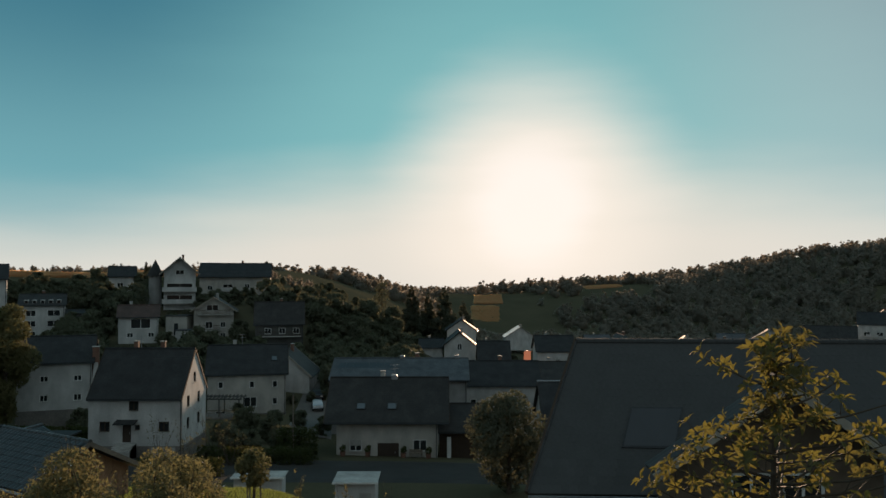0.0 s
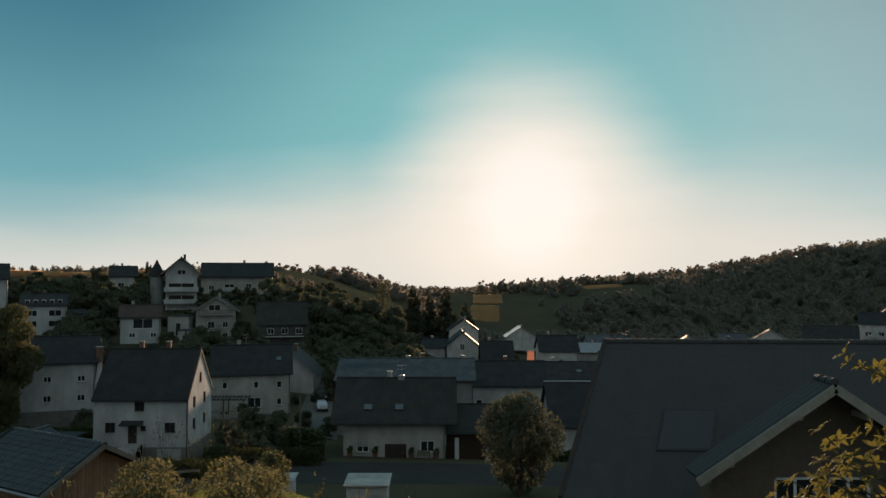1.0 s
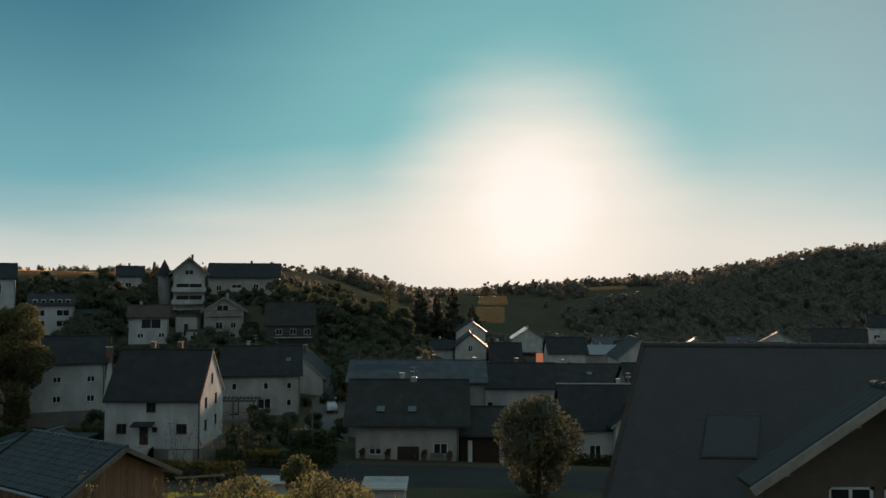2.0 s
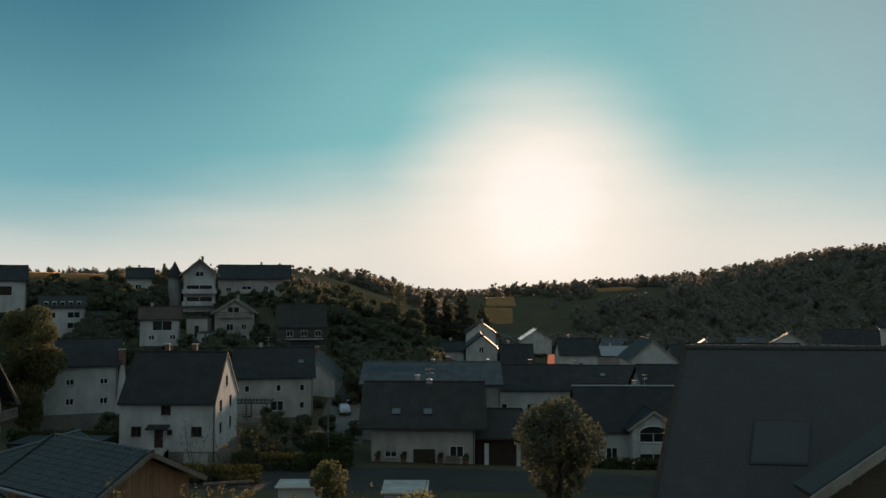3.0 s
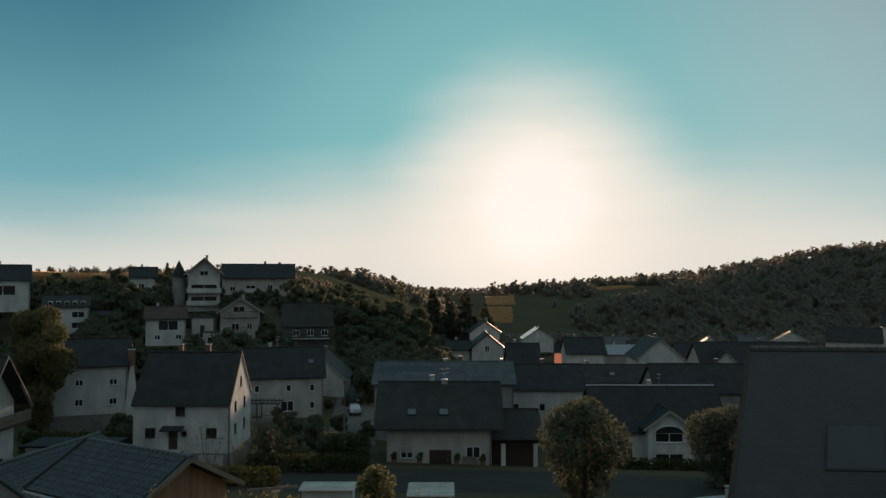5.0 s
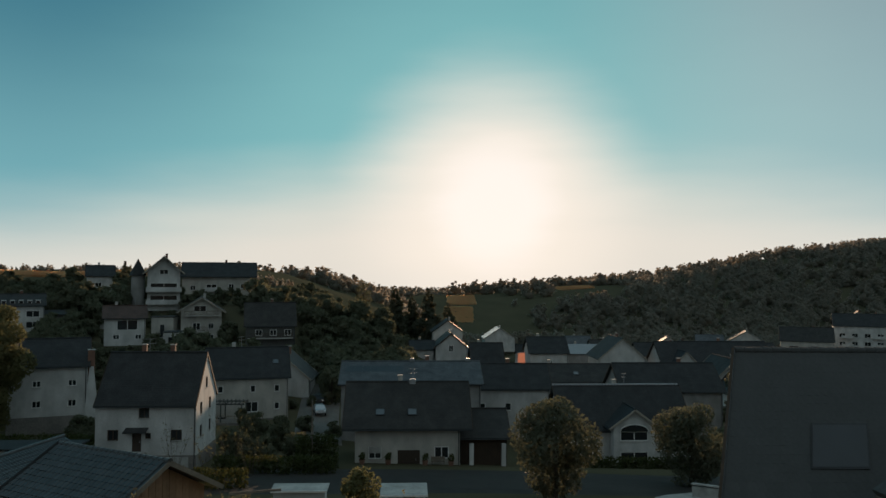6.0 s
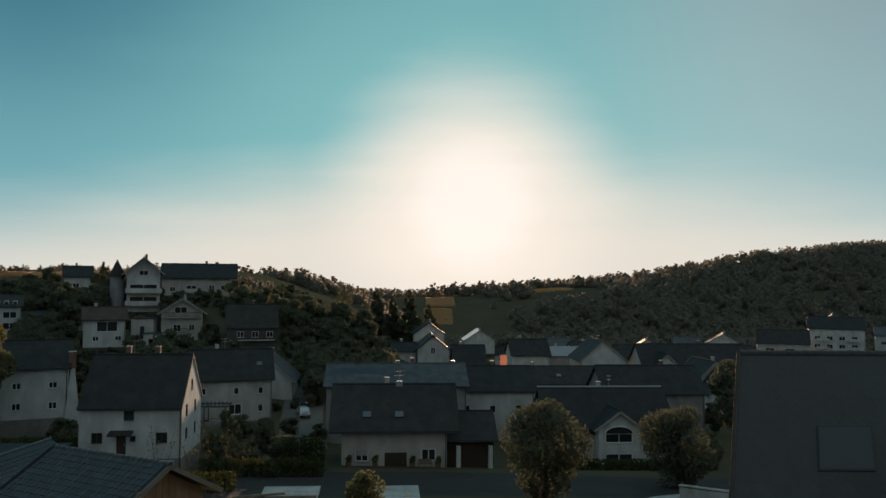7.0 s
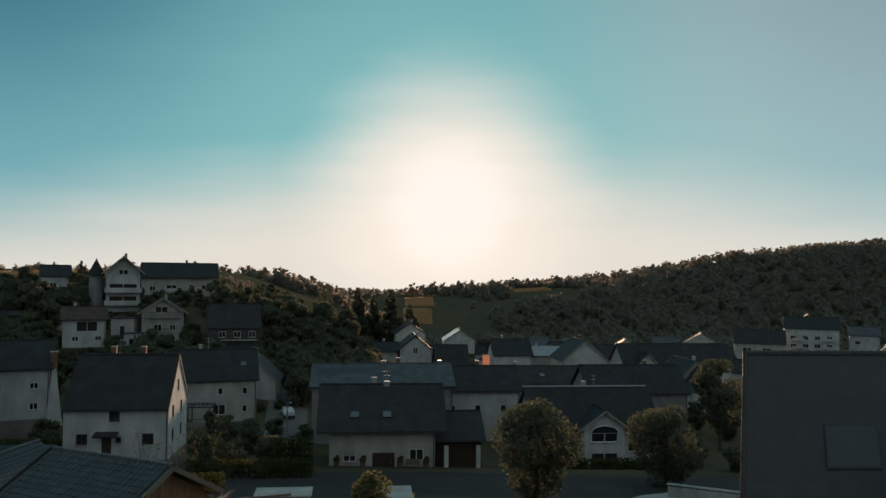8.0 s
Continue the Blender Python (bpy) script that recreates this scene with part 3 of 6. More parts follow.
def conifer(seed, h, w, label, at, n=2200, size=0.3, leaf=None, category="tree", group=""):
    rng = np.random.default_rng(seed)
    e = thing("conifer", label, category, group, at=at)
    bm = bmesh.new()
    tube(bm, (0, 0, -0.6), (0, 0, h * 0.95), 0.016 * h + 0.05, 0.03)
    blobs = []
    for i in range(26):
        t = i / 26
        z = h * (0.10 + 0.88 * t)
        rr = w * 0.5 * (1 - t) ** 0.8
        for _ in range(3):
            a = rng.random() * 2 * math.pi
            o = rr * (0.4 + 0.5 * rng.random())
            blobs.append((math.cos(a) * o, math.sin(a) * o, z - 0.15 * rr, max(0.25, rr * 0.38)))
            if _ == 0:
                tube(bm, (0, 0, z), (math.cos(a) * o, math.sin(a) * o, z - 0.1 * rr), 0.05, 0.02, 4)
    part("trunk", bm, BARK, e)
    V, F = leaf_cloud(rng, blobs, n, size)
    mesh_part("crown", V, F, leaf or LEAF_DARK, e)
    return e


def place(src, x, y, s, turn, dz=0.0, z=None):
    c = copy_thing(src, pose(x, y, (gz(x, y) if z is None else z) + dz, 0, 0, turn))
    c.scale = (s, s, s * (0.92 + 0.16 * ((x * 7.3 + y * 3.1) % 1)))
    return c


# ---- white house beside the garden ----
wh = house("white rendered house with a steep dark slate roof", -40.2, -29.5, 90.8, 99.8, -21.33, -13.73, -8.43, "x", WHITE, SLATE,
           front=[("window", 1.3, 3.9, 1.15, 1.15), ("door", 3.9, 2.7, 1.0, 2.1), ("window", 5.3, 4.1, 0.6, 0.6), ("window", 8.0, 3.9, 1.2, 1.15),
                  ("window", 4.6, 6.3, 1.1, 1.05)],
           right=[("window", 1.6, 3.9, 1.0, 1.3), ("window", 5.6, 3.9, 1.0, 1.3), ("window", 1.6, 6.4, 1.0, 1.3), ("window", 5.6, 6.4, 1.0, 1.3),
                  ("window", 4.0, 9.0, 0.9, 1.2)],
           plinth=2.3, chimneys=[(-36.6, 95.6, -9.06, -7.56, 0.5, BRICK), (-33.4, 95.6, -9.06, -7.56, 0.5, BRICK)], frame_mat=DARKWOOD, over=0.45, gable_over=0.04)
# ---- house with the lit chimney ----
h2 = house("two-storey white house with a dark roof and stone ground floor", -60.5, -50.7, 114.6, 124, -21.87, -12.17, -8.67, "x", WHITE, SLATE, turn=20,
           front=[("window", 3.0, 7.0, 1.1, 0.9), ("window", 7.4, 7.0, 1.1, 0.9), ("window", 3.0, 4.2, 1.1, 1.0), ("window", 7.4, 4.2, 1.1, 1.0)], plinth=3.0,
           chimneys=[(-50.2, 115.4, -19.85, -10.05, 0.9, BRICK)])
# ---- long grey house ----
h3 = house("pale rendered row house with dark roof and stone base", -37.0, -24.9, 126.9, 137, -23.03, -15.23, -11.03, "x", CREAM, SLATE, turn=12,
           front=[("window", 1.6, 5.6, 0.8, 1.1), ("window", 6.4, 5.6, 0.8, 1.1), ("window", 10.0, 5.6, 0.8, 1.1), ("window", 10.0, 2.9, 0.8, 1.1),
                  ("window", 5.6, 2.6, 2.0, 1.6), ("window", 1.2, 0.8, 1.6, 1.3)], plinth=1.6, skylights=[(10.3, 0.45, 0.9, 1.0)])
# ---- barn gable ----
h4 = house("white barn with an open gable", -33.0, -23.5, 141.9, 152, -21.89, -17.49, -12.89, "y", WHITE, SLATE, front=[("window", 4.3, 5.2, 0.7, 0.9)])
# ---- central house ----
cen = house("low white house under a broad dark brown roof", -12.8, -0.5, 97.2, 107, -22.90, -17.40, -12.70, "x", CREAM, BROWNR,
            front=[("shutter", 1.6, 1.9, 1.5, 1.4), ("door", 5.0, 0.6, 2.6, 2.3), ("window", 9.3, 1.9, 1.7, 1.4)], over=1.2, gable_over=1.4,
            skylights=[(2.9, 0.18, 1.1, 1.0), (6.7, 0.18, 1.1, 1.0)])
gar = house("low garage wing with a dark roof on white pillars", -0.3, 5.2, 98.4, 106, -23.06, -18.76, -16.06, "x", DARKWOOD, BROWNR, over=1.0, category="garage", group="")
for px in (0.9, 4.7):
    bm = bmesh.new()
    box(bm, (px - 2.45 - 0.25, -5.0, -0.2), (px - 2.45 + 0.25, -4.5, 3.7), 0.02)
    part("pillar", bm, WHITE, gar)
# ---- broad roof behind ----
flat = house("long building with a grey sheet roof and solar panels", -15.8, 3.6, 114.5, 126, -23.88, -14.58, -12.08, "x", GREYW, GREYR, over=0.6)
# ---- white wing behind ----
wr = house("white house with a dark roof beside the yard", 3.0, 15.5, 126.5, 136, -25.5, -17.0, -13.6, "x", WHITE, SLATE, front=[("window", 1.5, 5.2, 1.0, 1.2), ("window", 5.5, 5.2, 1.0, 1.2), ("window", 9.5, 5.2, 1.0, 1.2)])
# ---- gabled house with the arched window ----
row = house("white house under a long slate roof with a bright ridge", 14.2, 31.5, 109.5, 121, -26.06, -20.26, -14.96, "x", WHITE, SLATE, front=[("window", 3.2, 1.6, 1.6, 2.2), ("window", 12.9, 3.1, 1.6, 1.2)])
gab = house("white projecting gable with an arched window", 20.5, 26.0, 107.5, 112.5, -26.13, -19.53, -17.03, "y", WHITE, SLATE,
            front=[("window", 0.9, 4.9, 3.7, 1.25), ("window", 0.9, 1.4, 3.7, 2.1)], over=0.7, gable_over=0.6, category="gable wing", group="")

# ---- hillside houses ----
h5 = house("three-storey white house on the hillside", -91.6, -82.8, 174, 184, -14.34, -5.94, -3.6, "x", WHITE, BROWNR, turn=24,
      front=[("window", 1.2, 1.4, 2.0, 1.4), ("window", 5.4, 1.4, 2.6, 1.4), ("window", 1.2, 3.7, 2.0, 1.4), ("window", 5.4, 3.7, 2.6, 1.4), ("window", 1.2, 6.0, 2.0, 1.4), ("window", 5.4, 6.0, 2.6, 1.4)])
house("small white house with a red-brown roof and loggia", -65.2, -57.7, 161.5, 170, -13.2, -7.9, -5.6, "x", WHITE, REDR, turn=19,
      front=[("window", 2.3, 3.0, 3.8, 2.0), ("window", 1.6, 1.2, 1.2, 1.0), ("window", 5.6, 1.2, 1.2, 1.0)])
ge = house("pale three-storey gabled house with stacked balconies", -55.0, -46.6, 177.6, 190, -15.61, -7.41, -4.21, "y", CREAM, BROWNR, turn=14,
           front=[("window", 2.4, 2.2, 1.6, 1.3), ("window", 5.6, 2.2, 1.2, 1.3), ("window", 2.4, 4.4, 1.6, 1.6), ("window", 5.6, 4.6, 1.2, 1.3), ("window", 2.6, 8.4, 2.6, 1.3)], over=0.9, gable_over=0.9)
hot = house("large white gabled house with full-width balconies on the hilltop", -66.6, -59.4, 191.5, 203, -7.61, 0.95, 4.99, "y", WHITE, SLATE, turn=17,
            front=[("window", 0.6, 1.9, 6.0, 1.7), ("window", 0.6, 4.7, 6.0, 1.7), ("window", 2.6, 8.4, 2.0, 1.2)], over=1.0, gable_over=1.4)
hot2 = house("long white house with a dark roof along the hilltop", -64.6, -46.2, 213.6, 224, -6.81, 0.29, 3.99, "x", CREAM, SLATE, turn=11,
             front=[("window", 2.0, 3.6, 1.4, 1.3), ("window", 6.0, 3.6, 2.6, 1.6), ("window", 11.6, 4.0, 1.4, 1.3), ("window", 14.6, 4.0, 2.0, 1.3), ("window", 2, 1.2, 1.4, 1.2), ("window", 14.6, 1.2, 1.6, 1.2)], over=0.9)
h7 = house("dark-roofed chalet house among trees", -40.5, -30.3, 173.8, 183, -15.74, -10.14, -5.34, "x", DARKCLAD, BROWNR, turn=11,
           front=[("window", 2.0, 3.6, 1.4, 1.3), ("window", 5.0, 3.6, 1.4, 1.3), ("window", 8.0, 3.6, 1.4, 1.3)])
house("small pale house near the hilltop", -90.0, -83.4, 216.2, 224, -5.62, 0.38, 3.18, "x", WHITE, SLATE, turn=21, front=[("window", 2.0, 3.2, 1.6, 1.2)])
house("white house with a glazed gable on the slope", -106.5, -96.8, 176, 186, -7.16, -0.26, 3.14, "x", WHITE, SLATE, turn=28, front=[("window", 2.0, 3.6, 5.0, 2.2)])
# ---- village beyond ----
house("white gabled house deep in the valley", 1.6, 10.4, 244.0, 256, -29.0, -16.1, -12.6, "y", WHITE, SLATE, barge=DARKWOOD, front=[("window", 3.2, 9.0, 1.0, 1.4)])
house("white house with a rounded gable and low side roofs", 0.6, 8.2, 200, 212, -27.6, -17.0, -13.5, "y", WHITE, SLATE, barge=DARKWOOD, front=[("window", 3.2, 9.6, 1.2, 1.6)])
house("low side wing with a dark roof", -5.6, 0.2, 202, 210, -27.2, -17.6, -15.6, "x", WHITE, SLATE)
house("white house with a sun-bright roof edge", 27.6, 40.6, 347.8, 360, -31.48, -25.88, -21.28, "y", WHITE, GLOSSR)
house("white gabled house in the valley", 38.5, 49.0, 187.9, 200, -29.24, -18.64, -13.84, "y", WHITE, SLATE, front=[("window", 4.5, 6.5, 1.1, 1.4)])


# ---- village in the valley ----
house("dark-roofed house in the valley", 51.4, 77, 182, 193, -28.5, -19.2, -14.5, "x", WHITE, SLATE, front=[("window", 12, 4.5, 1.2, 1.3), ("window", 17, 4.5, 1.2, 1.3)])
house("white cross gable with three small windows", 52.6, 59.4, 179.6, 185, -28.5, -20.2, -16.2, "y", WHITE, SLATE, front=[("window", 2.0, 8.6, 0.6, 1.2), ("window", 3.1, 8.6, 0.6, 1.4), ("window", 4.2, 8.6, 0.6, 1.2)], category="gable wing", group="")
house("house under a broad plain slate roof", 27.4, 43.6, 128.5, 139, -26.5, -17.8, -13.8, "x", GREYW, SLATE, front=[("window", 13, 4.2, 1.2, 1.4)])
house("white house with a tall arched gable window", 53.2, 61.6, 156.6, 168, -26.5, -20.0, -15.6, "y", WHITE, SLATE, front=[("window", 3.3, 2.6, 1.8, 3.4)])
house("white house end with a steep gable", 52.4, 59.6, 146.4, 158, -27, -21.0, -16.6, "y", WHITE, SLATE, turn=-8)
house("long house with a dark roof in the village", 8.9, 16.2, 190.5, 200, -29, -20.2, -15.4, "x", GREYW, SLATE)
house("white village house behind the yard", 23.4, 32.6, 196, 206, -29, -18.0, -14.4, "x", WHITE, SLATE, front=[("window", 4.4, 8.0, 1.1, 1.2)])
house("dark tiled house with a small dormer window", 17.0, 33.0, 152, 162, -28, -19.2, -16.4, "x", GREYW, BROWNR, skylights=[(8.5, 0.4, 1.0, 1.1)])
house("low white house on the valley floor", 84, 95, 294, 303, -31.5, -25.4, -21.6, "y", WHITE, SLATE, turn=-16)
house("pale bungalow on the valley floor", 110.8, 121.2, 321, 330, -32, -25.8, -22.6, "x", WHITE, GREYR, turn=-19, front=[("window", 3, 3.2, 3, 1.4)])
house("white house with a dark gable on the valley floor", 123.6, 137.4, 320, 330, -32, -25.2, -21.0, "y", WHITE, SLATE, turn=-21, front=[("window", 5, 3.8, 3, 1.4)])
house("wide house with a shallow roof by the far meadow", 135.2, 153.6, 298, 310, -31, -23.2, -18.2, "x", CREAM, BROWNR, turn=-25, front=[("window", 3, 4.6, 3.2, 1.5), ("window", 10, 4.6, 3.2, 1.5)])
apt = house("white apartment house with stacked balconies", 160.2, 180.2, 305.5, 318, -32, -18.0, -13.4, "x", WHITE, SLATE, turn=-27,
            front=[("window", 2 + 4.4 * i, 3.2 + 3.2 * j, 2.2, 1.6) for i in range(4) for j in range(3)])
for j in range(3):
    for xx in (-7.2, 3.4):
        balcony(apt, xx, xx + 4.2, -6.25, 3.0 + 3.2 * j, solid=True)
house("gabled house above the apartments", 174, 187, 326, 337, -30, -18.6, -13.2, "y", WHITE, SLATE, turn=-28, front=[("window", 5, 8.4, 3, 1.6)])
house("small house at the foot of the hill", 190, 201, 310, 319, -31, -21.0, -17.6, "x", WHITE, GREYR, turn=-31, front=[("window", 2, 6.4, 2, 1.4)])
house("roadside house with a pale gable", 152, 160, 236.5, 246, -30.5, -21.6, -17.8, "y", WHITE, SLATE, turn=-32)
house("flat village house with a long roof", 62, 82, 236, 246, -30.5, -22.5, -19.0, "x", GREYW, SLATE)
house("white house by the stream", 96, 108, 244, 254, -31, -23.4, -19.8, "x", WHITE, SLATE, front=[("window", 3, 4.6, 1.6, 1.4)])
house("dark-roofed house under the wood", 60, 72, 286, 296, -31.5, -25.6, -22.0, "x", WHITE, BROWNR, front=[("window", 3, 3.0, 2.0, 1.4)])
house("low barn with a bright sheet roof", 44, 58, 262, 272, -31.5, -24.4, -21.6, "x", GREYW, METAL, cap=False)

# small houses scattered over the valley floor
small = [house("small white village house with a dark roof", 70, 79, 262, 270, -31.2, -25.8, -22.4, "x", WHITE, SLATE, front=[("window", 1.5, 2.6, 1.6, 1.4), ("window", 5.6, 2.6, 1.6, 1.4)], group="valley houses"),
         house("small white village house gable on", 92, 100, 276, 286, -31.2, -26.4, -22.6, "y", WHITE, BROWNR, front=[("window", 2.0, 2.4, 1.4, 1.4), ("window", 4.8, 2.4, 1.4, 1.4), ("window", 3.2, 5.0, 1.4, 1.2)], group="valley houses"),
         house("pale village house with a grey roof", 58, 68, 322, 331, -31.6, -26.4, -23.2, "x", CREAM, GREYR, front=[("window", 2.0, 2.6, 2.4, 1.4), ("window", 6.4, 2.6, 1.6, 1.4)], group="valley houses")]
for k, (x, y, t) in enumerate(((48, 300, 8), (106, 300, -14), (118, 282, -30), (128, 268, -12), (144, 272, -34), (150, 340, -20), (168, 286, -40), (98, 346, -6), (76, 350, 10), (46, 352, -8), (190, 342, -30), (208, 330, -25),
                                (116, 252, -28), (136, 246, -18), (84, 226, -20), (98, 214, -30), (66, 214, 5), (172, 266, -30), (60, 366, 12), (122, 372, -15), (18, 322, 4), (8, 300, -10), (20, 276, 12), (4, 250, 8), (34, 240, -6), (50, 228, -14))):
    copy_thing(small[k % 3], pose(x, y, gz(x, y) - 0.6, 0, 0, t))

# a translucent salmon panel by the village house, added for a sunlit side wall
aw = thing("awning", "translucent salmon panel added in place of a sunlit side wall", "awning", at=(20.1, 188.6, -20.4))
bm = bmesh.new()
slab(bm, [(-0.9, -0.5, 0.0), (0.9, -0.5, 0.3), (0.9, 0.2, 3.2), (-0.7, 0.2, 3.2)], 0.03)
# warm sunlight on that wall is put into this colour
LITPANEL = leaf_mat("sunlit_wall_salmon", (0.5, 0.3, 0.24), (0.55, 0.33, 0.26), (0.75, 0.50, 0.42), 0.6)
part("fabric", bm, LITPANEL, aw)
bm = bmesh.new()
tube(bm, (-0.9, 0.25, 3.25), (0.95, 0.25, 3.25), 0.06, 0.06)
part("roller", bm, METAL, aw)
bm = bmesh.new()
beam(bm, (0, 0.3, 3.25), (0, 1.2, 3.25), 0.06, 0.06)
part("bracket", bm, METAL, aw)

# ---- details on the hillside houses ----
balcony(ge, -2.4, 1.4, -6.2, 4.2)
balcony(ge, -2.4, 1.4, -6.2, 2.0)
balcony(ge, -3.6, 3.6, -6.2, 7.6)
balcony(hot, -3.9, 3.9, -5.75, 4.5, 1.6, solid=True)
balcony(hot, -3.9, 3.9, -5.75, 1.6, 1.6, solid=True)
balcony(hot2, -3.6, -0.2, -5.2, 3.4, solid=True)
balcony(h7, -4.6, 4.6, -4.6, 3.2, solid=False)

# row of dormers and the balcony wing of the hillside house
for i in range(5):
    bm = bmesh.new()
    box(bm, (-3.6 + i * 1.6, -4.4, 8.6), (-2.7 + i * 1.6, -2.4, 9.6), 0.03)
    dm = part("dormer", bm, WHITE, h5)
    bm = bmesh.new()
    box(bm, (-3.5 + i * 1.6, -4.44, 8.8), (-2.8 + i * 1.6, -4.39, 9.45))
    part("pane", bm, GLASS, dm)
bm = bmesh.new()
box(bm, (4.5, -3.0, 0), (9.2, 3.5, 6.6))
part("side_wing", bm, WHITE, h5)
for z in (2.2, 4.8):
    balcony(h5, 4.5, 9.2, -3.0, z, 1.4, material=DARKWOOD, solid=True)
bm = bmesh.new()
slab(bm, [(4.4, -4.6, 6.5), (9.6, -4.6, 6.5), (9.6, 3.8, 7.2), (4.4, 3.8, 7.2)], 0.18)
part("side_roof", bm, BROWNR, h5)


def annex(label, x, y, z0, z1, w, d, door=True, wall_m=None):
    """A small flat-roofed outbuilding on the slope."""
    e = thing("outbuilding", label, "outbuilding", "hillside outbuildings", at=(x, y, z0))
    h = z1 - z0
    bm = bmesh.new()
    box(bm, (-w / 2, 0, -2.0), (w / 2, d, h), 0.03)
    part("wall", bm, wall_m or WHITE, e)
    bm = bmesh.new()
    box(bm, (-w / 2 - 0.2, -0.2, h), (w / 2 + 0.2, d + 0.2, h + 0.16), 0.02)
    part("roof", bm, DARKMETAL, e)
    if door:
        bm = bmesh.new()
        box(bm, (-0.45, -0.05, h * 0.25), (0.45, -0.01, h * 0.72))
        part("window", bm, GLASS, e)
    return e


annex("small white flat-roofed annex beside the gabled house", -54.2, 167, -14.4, -11.0, 3.1, 4)
annex("pale annex wing with a terrace beside the gabled house", -58.6, 176, -14.0, -8.4, 4.6, 5, True, CREAM)
annex("small pale shed among the hillside trees", -73.0, 182, -9.4, -6.6, 2.4, 2.4)
annex("white garage built into the hill", -91.0, 190, -7.2, -4.6, 4.5, 4)
tr = thing("terrace", "white terrace parapet below the gabled house", "terrace", at=(-41.6, 166, -15.4))
bm = bmesh.new()
box(bm, (-2.3, 0, -1.0), (2.3, 2.6, 1.0), 0.03)
part("platform", bm, CONC, tr)
railing(tr, (-2.3, 0.06, 1.0), (2.3, 0.06, 1.0), 0.95, "railing", PVC, 0.3)


def antenna(x, y, z, h, turn):
    e = thing("antenna", "thin metal television aerial on a roof mast", "antenna", "roof aerials", at=(x, y, z))
    e.rotation_euler = (0, 0, radians(turn))
    bm = bmesh.new()
    tube(bm, (0, 0, -0.6), (0, 0, h), 0.035, 0.03, 6)
    part("mast", bm, METAL, e)
    for k in range(2):
        bm = bmesh.new()
        beam(bm, (-0.7, 0, h - 0.1 - 0.5 * k), (0.7, 0, h - 0.1 - 0.5 * k), 0.03, 0.03)
        bar = part("boom", bm, METAL, e)
        bm = bmesh.new()
        for q in range(6):
            beam(bm, (-0.6 + q * 0.24, -0.3, h - 0.1 - 0.5 * k), (-0.6 + q * 0.24, 0.3, h - 0.1 - 0.5 * k), 0.02, 0.02)
        tagged(part("element", bm, METAL, bar), kind="stuff")


antenna(-36.0, 95.5, -8.4, 1.6, 20)
antenna(-33.0, 131.9, -11.0, 1.8, 60)
antenna(-61.0, 166, -5.8, 1.8, 10)
antenna(-6.0, 102.2, -12.6, 1.6, 40)
antenna(24.0, 115.2, -14.8, 1.6, 75)

# pointed tower behind the hilltop house
tw = thing("tower", "small round tower with a pointed slate roof", "tower", at=(-69.6, 193.5, -8))
bm = bmesh.new()
tube(bm, (0, 0, -2), (0, 0, 8.6), 1.5, 1.5, 14)
part("wall", bm, GREYW, tw)
bm = bmesh.new()
tube(bm, (0, 0, 8.5), (0, 0, 12.5), 2.0, 0.04, 14)
part("roof", bm, SLATE, tw)

# porch roof, steps and garage door of the white house
bm = bmesh.new()
slab(bm, [(-2.1, -5.7, 4.95), (0.3, -5.7, 4.95), (0.3, -4.45, 5.3), (-2.1, -4.45, 5.3)], 0.1)
part("porch_roof", bm, SLATE, wh)
bm = bmesh.new()
for i in range(4):
    box(bm, (-2.0, -5.8 - 0.3 * i, 0), (0.2, -4.56, 2.66 - 0.18 * i))
part("steps", bm, CONC, wh)
bm = bmesh.new()
box(bm, (1.9, -4.62, 0.1), (4.6, -4.555, 2.15), 0.02)
part("garage_door", bm, CONC, wh)

# antenna on the chimney house
bm = bmesh.new()
tube(bm, (5.4, -3.9, 11.5), (5.4, -3.9, 13.3), 0.03, 0.02, 6)
part("flue", bm, DARKMETAL, h2)
bm = bmesh.new()
slab(bm, [(4.5, -5.2, 2.0), (6.6, -5.2, 2.0), (5.7, -4.7, 9.6), (5.2, -4.7, 9.6)], 0.5)
part("chimney_breast", bm, WHITE, h2)

# solar panels on the long grey roof: separate panes in a rack
for i in range(7):
    for j in range(2):
        s0 = 0.30 + 0.32 * j
        px, py, pz = -8.6 + i * 1.15, -5.75 + 5.75 * s0, 9.3 + 2.5 * s0 + 0.16
        bm = bmesh.new()
        k = Vector((0, 5.75, 2.5)).normalized()
        beam(bm, Vector((px, py, pz)) - k * 0.85, Vector((px, py, pz)) + k * 0.85, 1.08, 0.05, up=(0, -k.z, k.y))
        part("solar_panel", bm, SOLAR, flat)
# ridge ventilators
for xx in (-0.2, 8.0):
    bm = bmesh.new()
    box(bm, (xx, -0.3, 11.8), (xx + 0.7, 0.3, 12.3), 0.08)
    part("roof_vent", bm, METAL, flat)
bm = bmesh.new()
box(bm, (0.2, -0.35, 9.7), (1.0, 0.35, 10.6), 0.1)
part("chimney", bm, METAL, cen)

# ridge tiles of the slate house, each catching the sun
cap_me = None
for i in range(40):
    bm = bmesh.new()
    if cap_me is None:
        tube(bm, (-0.2, 0, 0), (0.2, 0, 0), 0.17, 0.15, 8)
        o = part("ridge_tile", bm, METAL, row)
        cap_me = o.data
    else:
        bm.free()
        o = new("ridge_tile", cap_me)
        o.parent = row
    o.location = (-8.9 + i * 0.45, 0, 11.22)
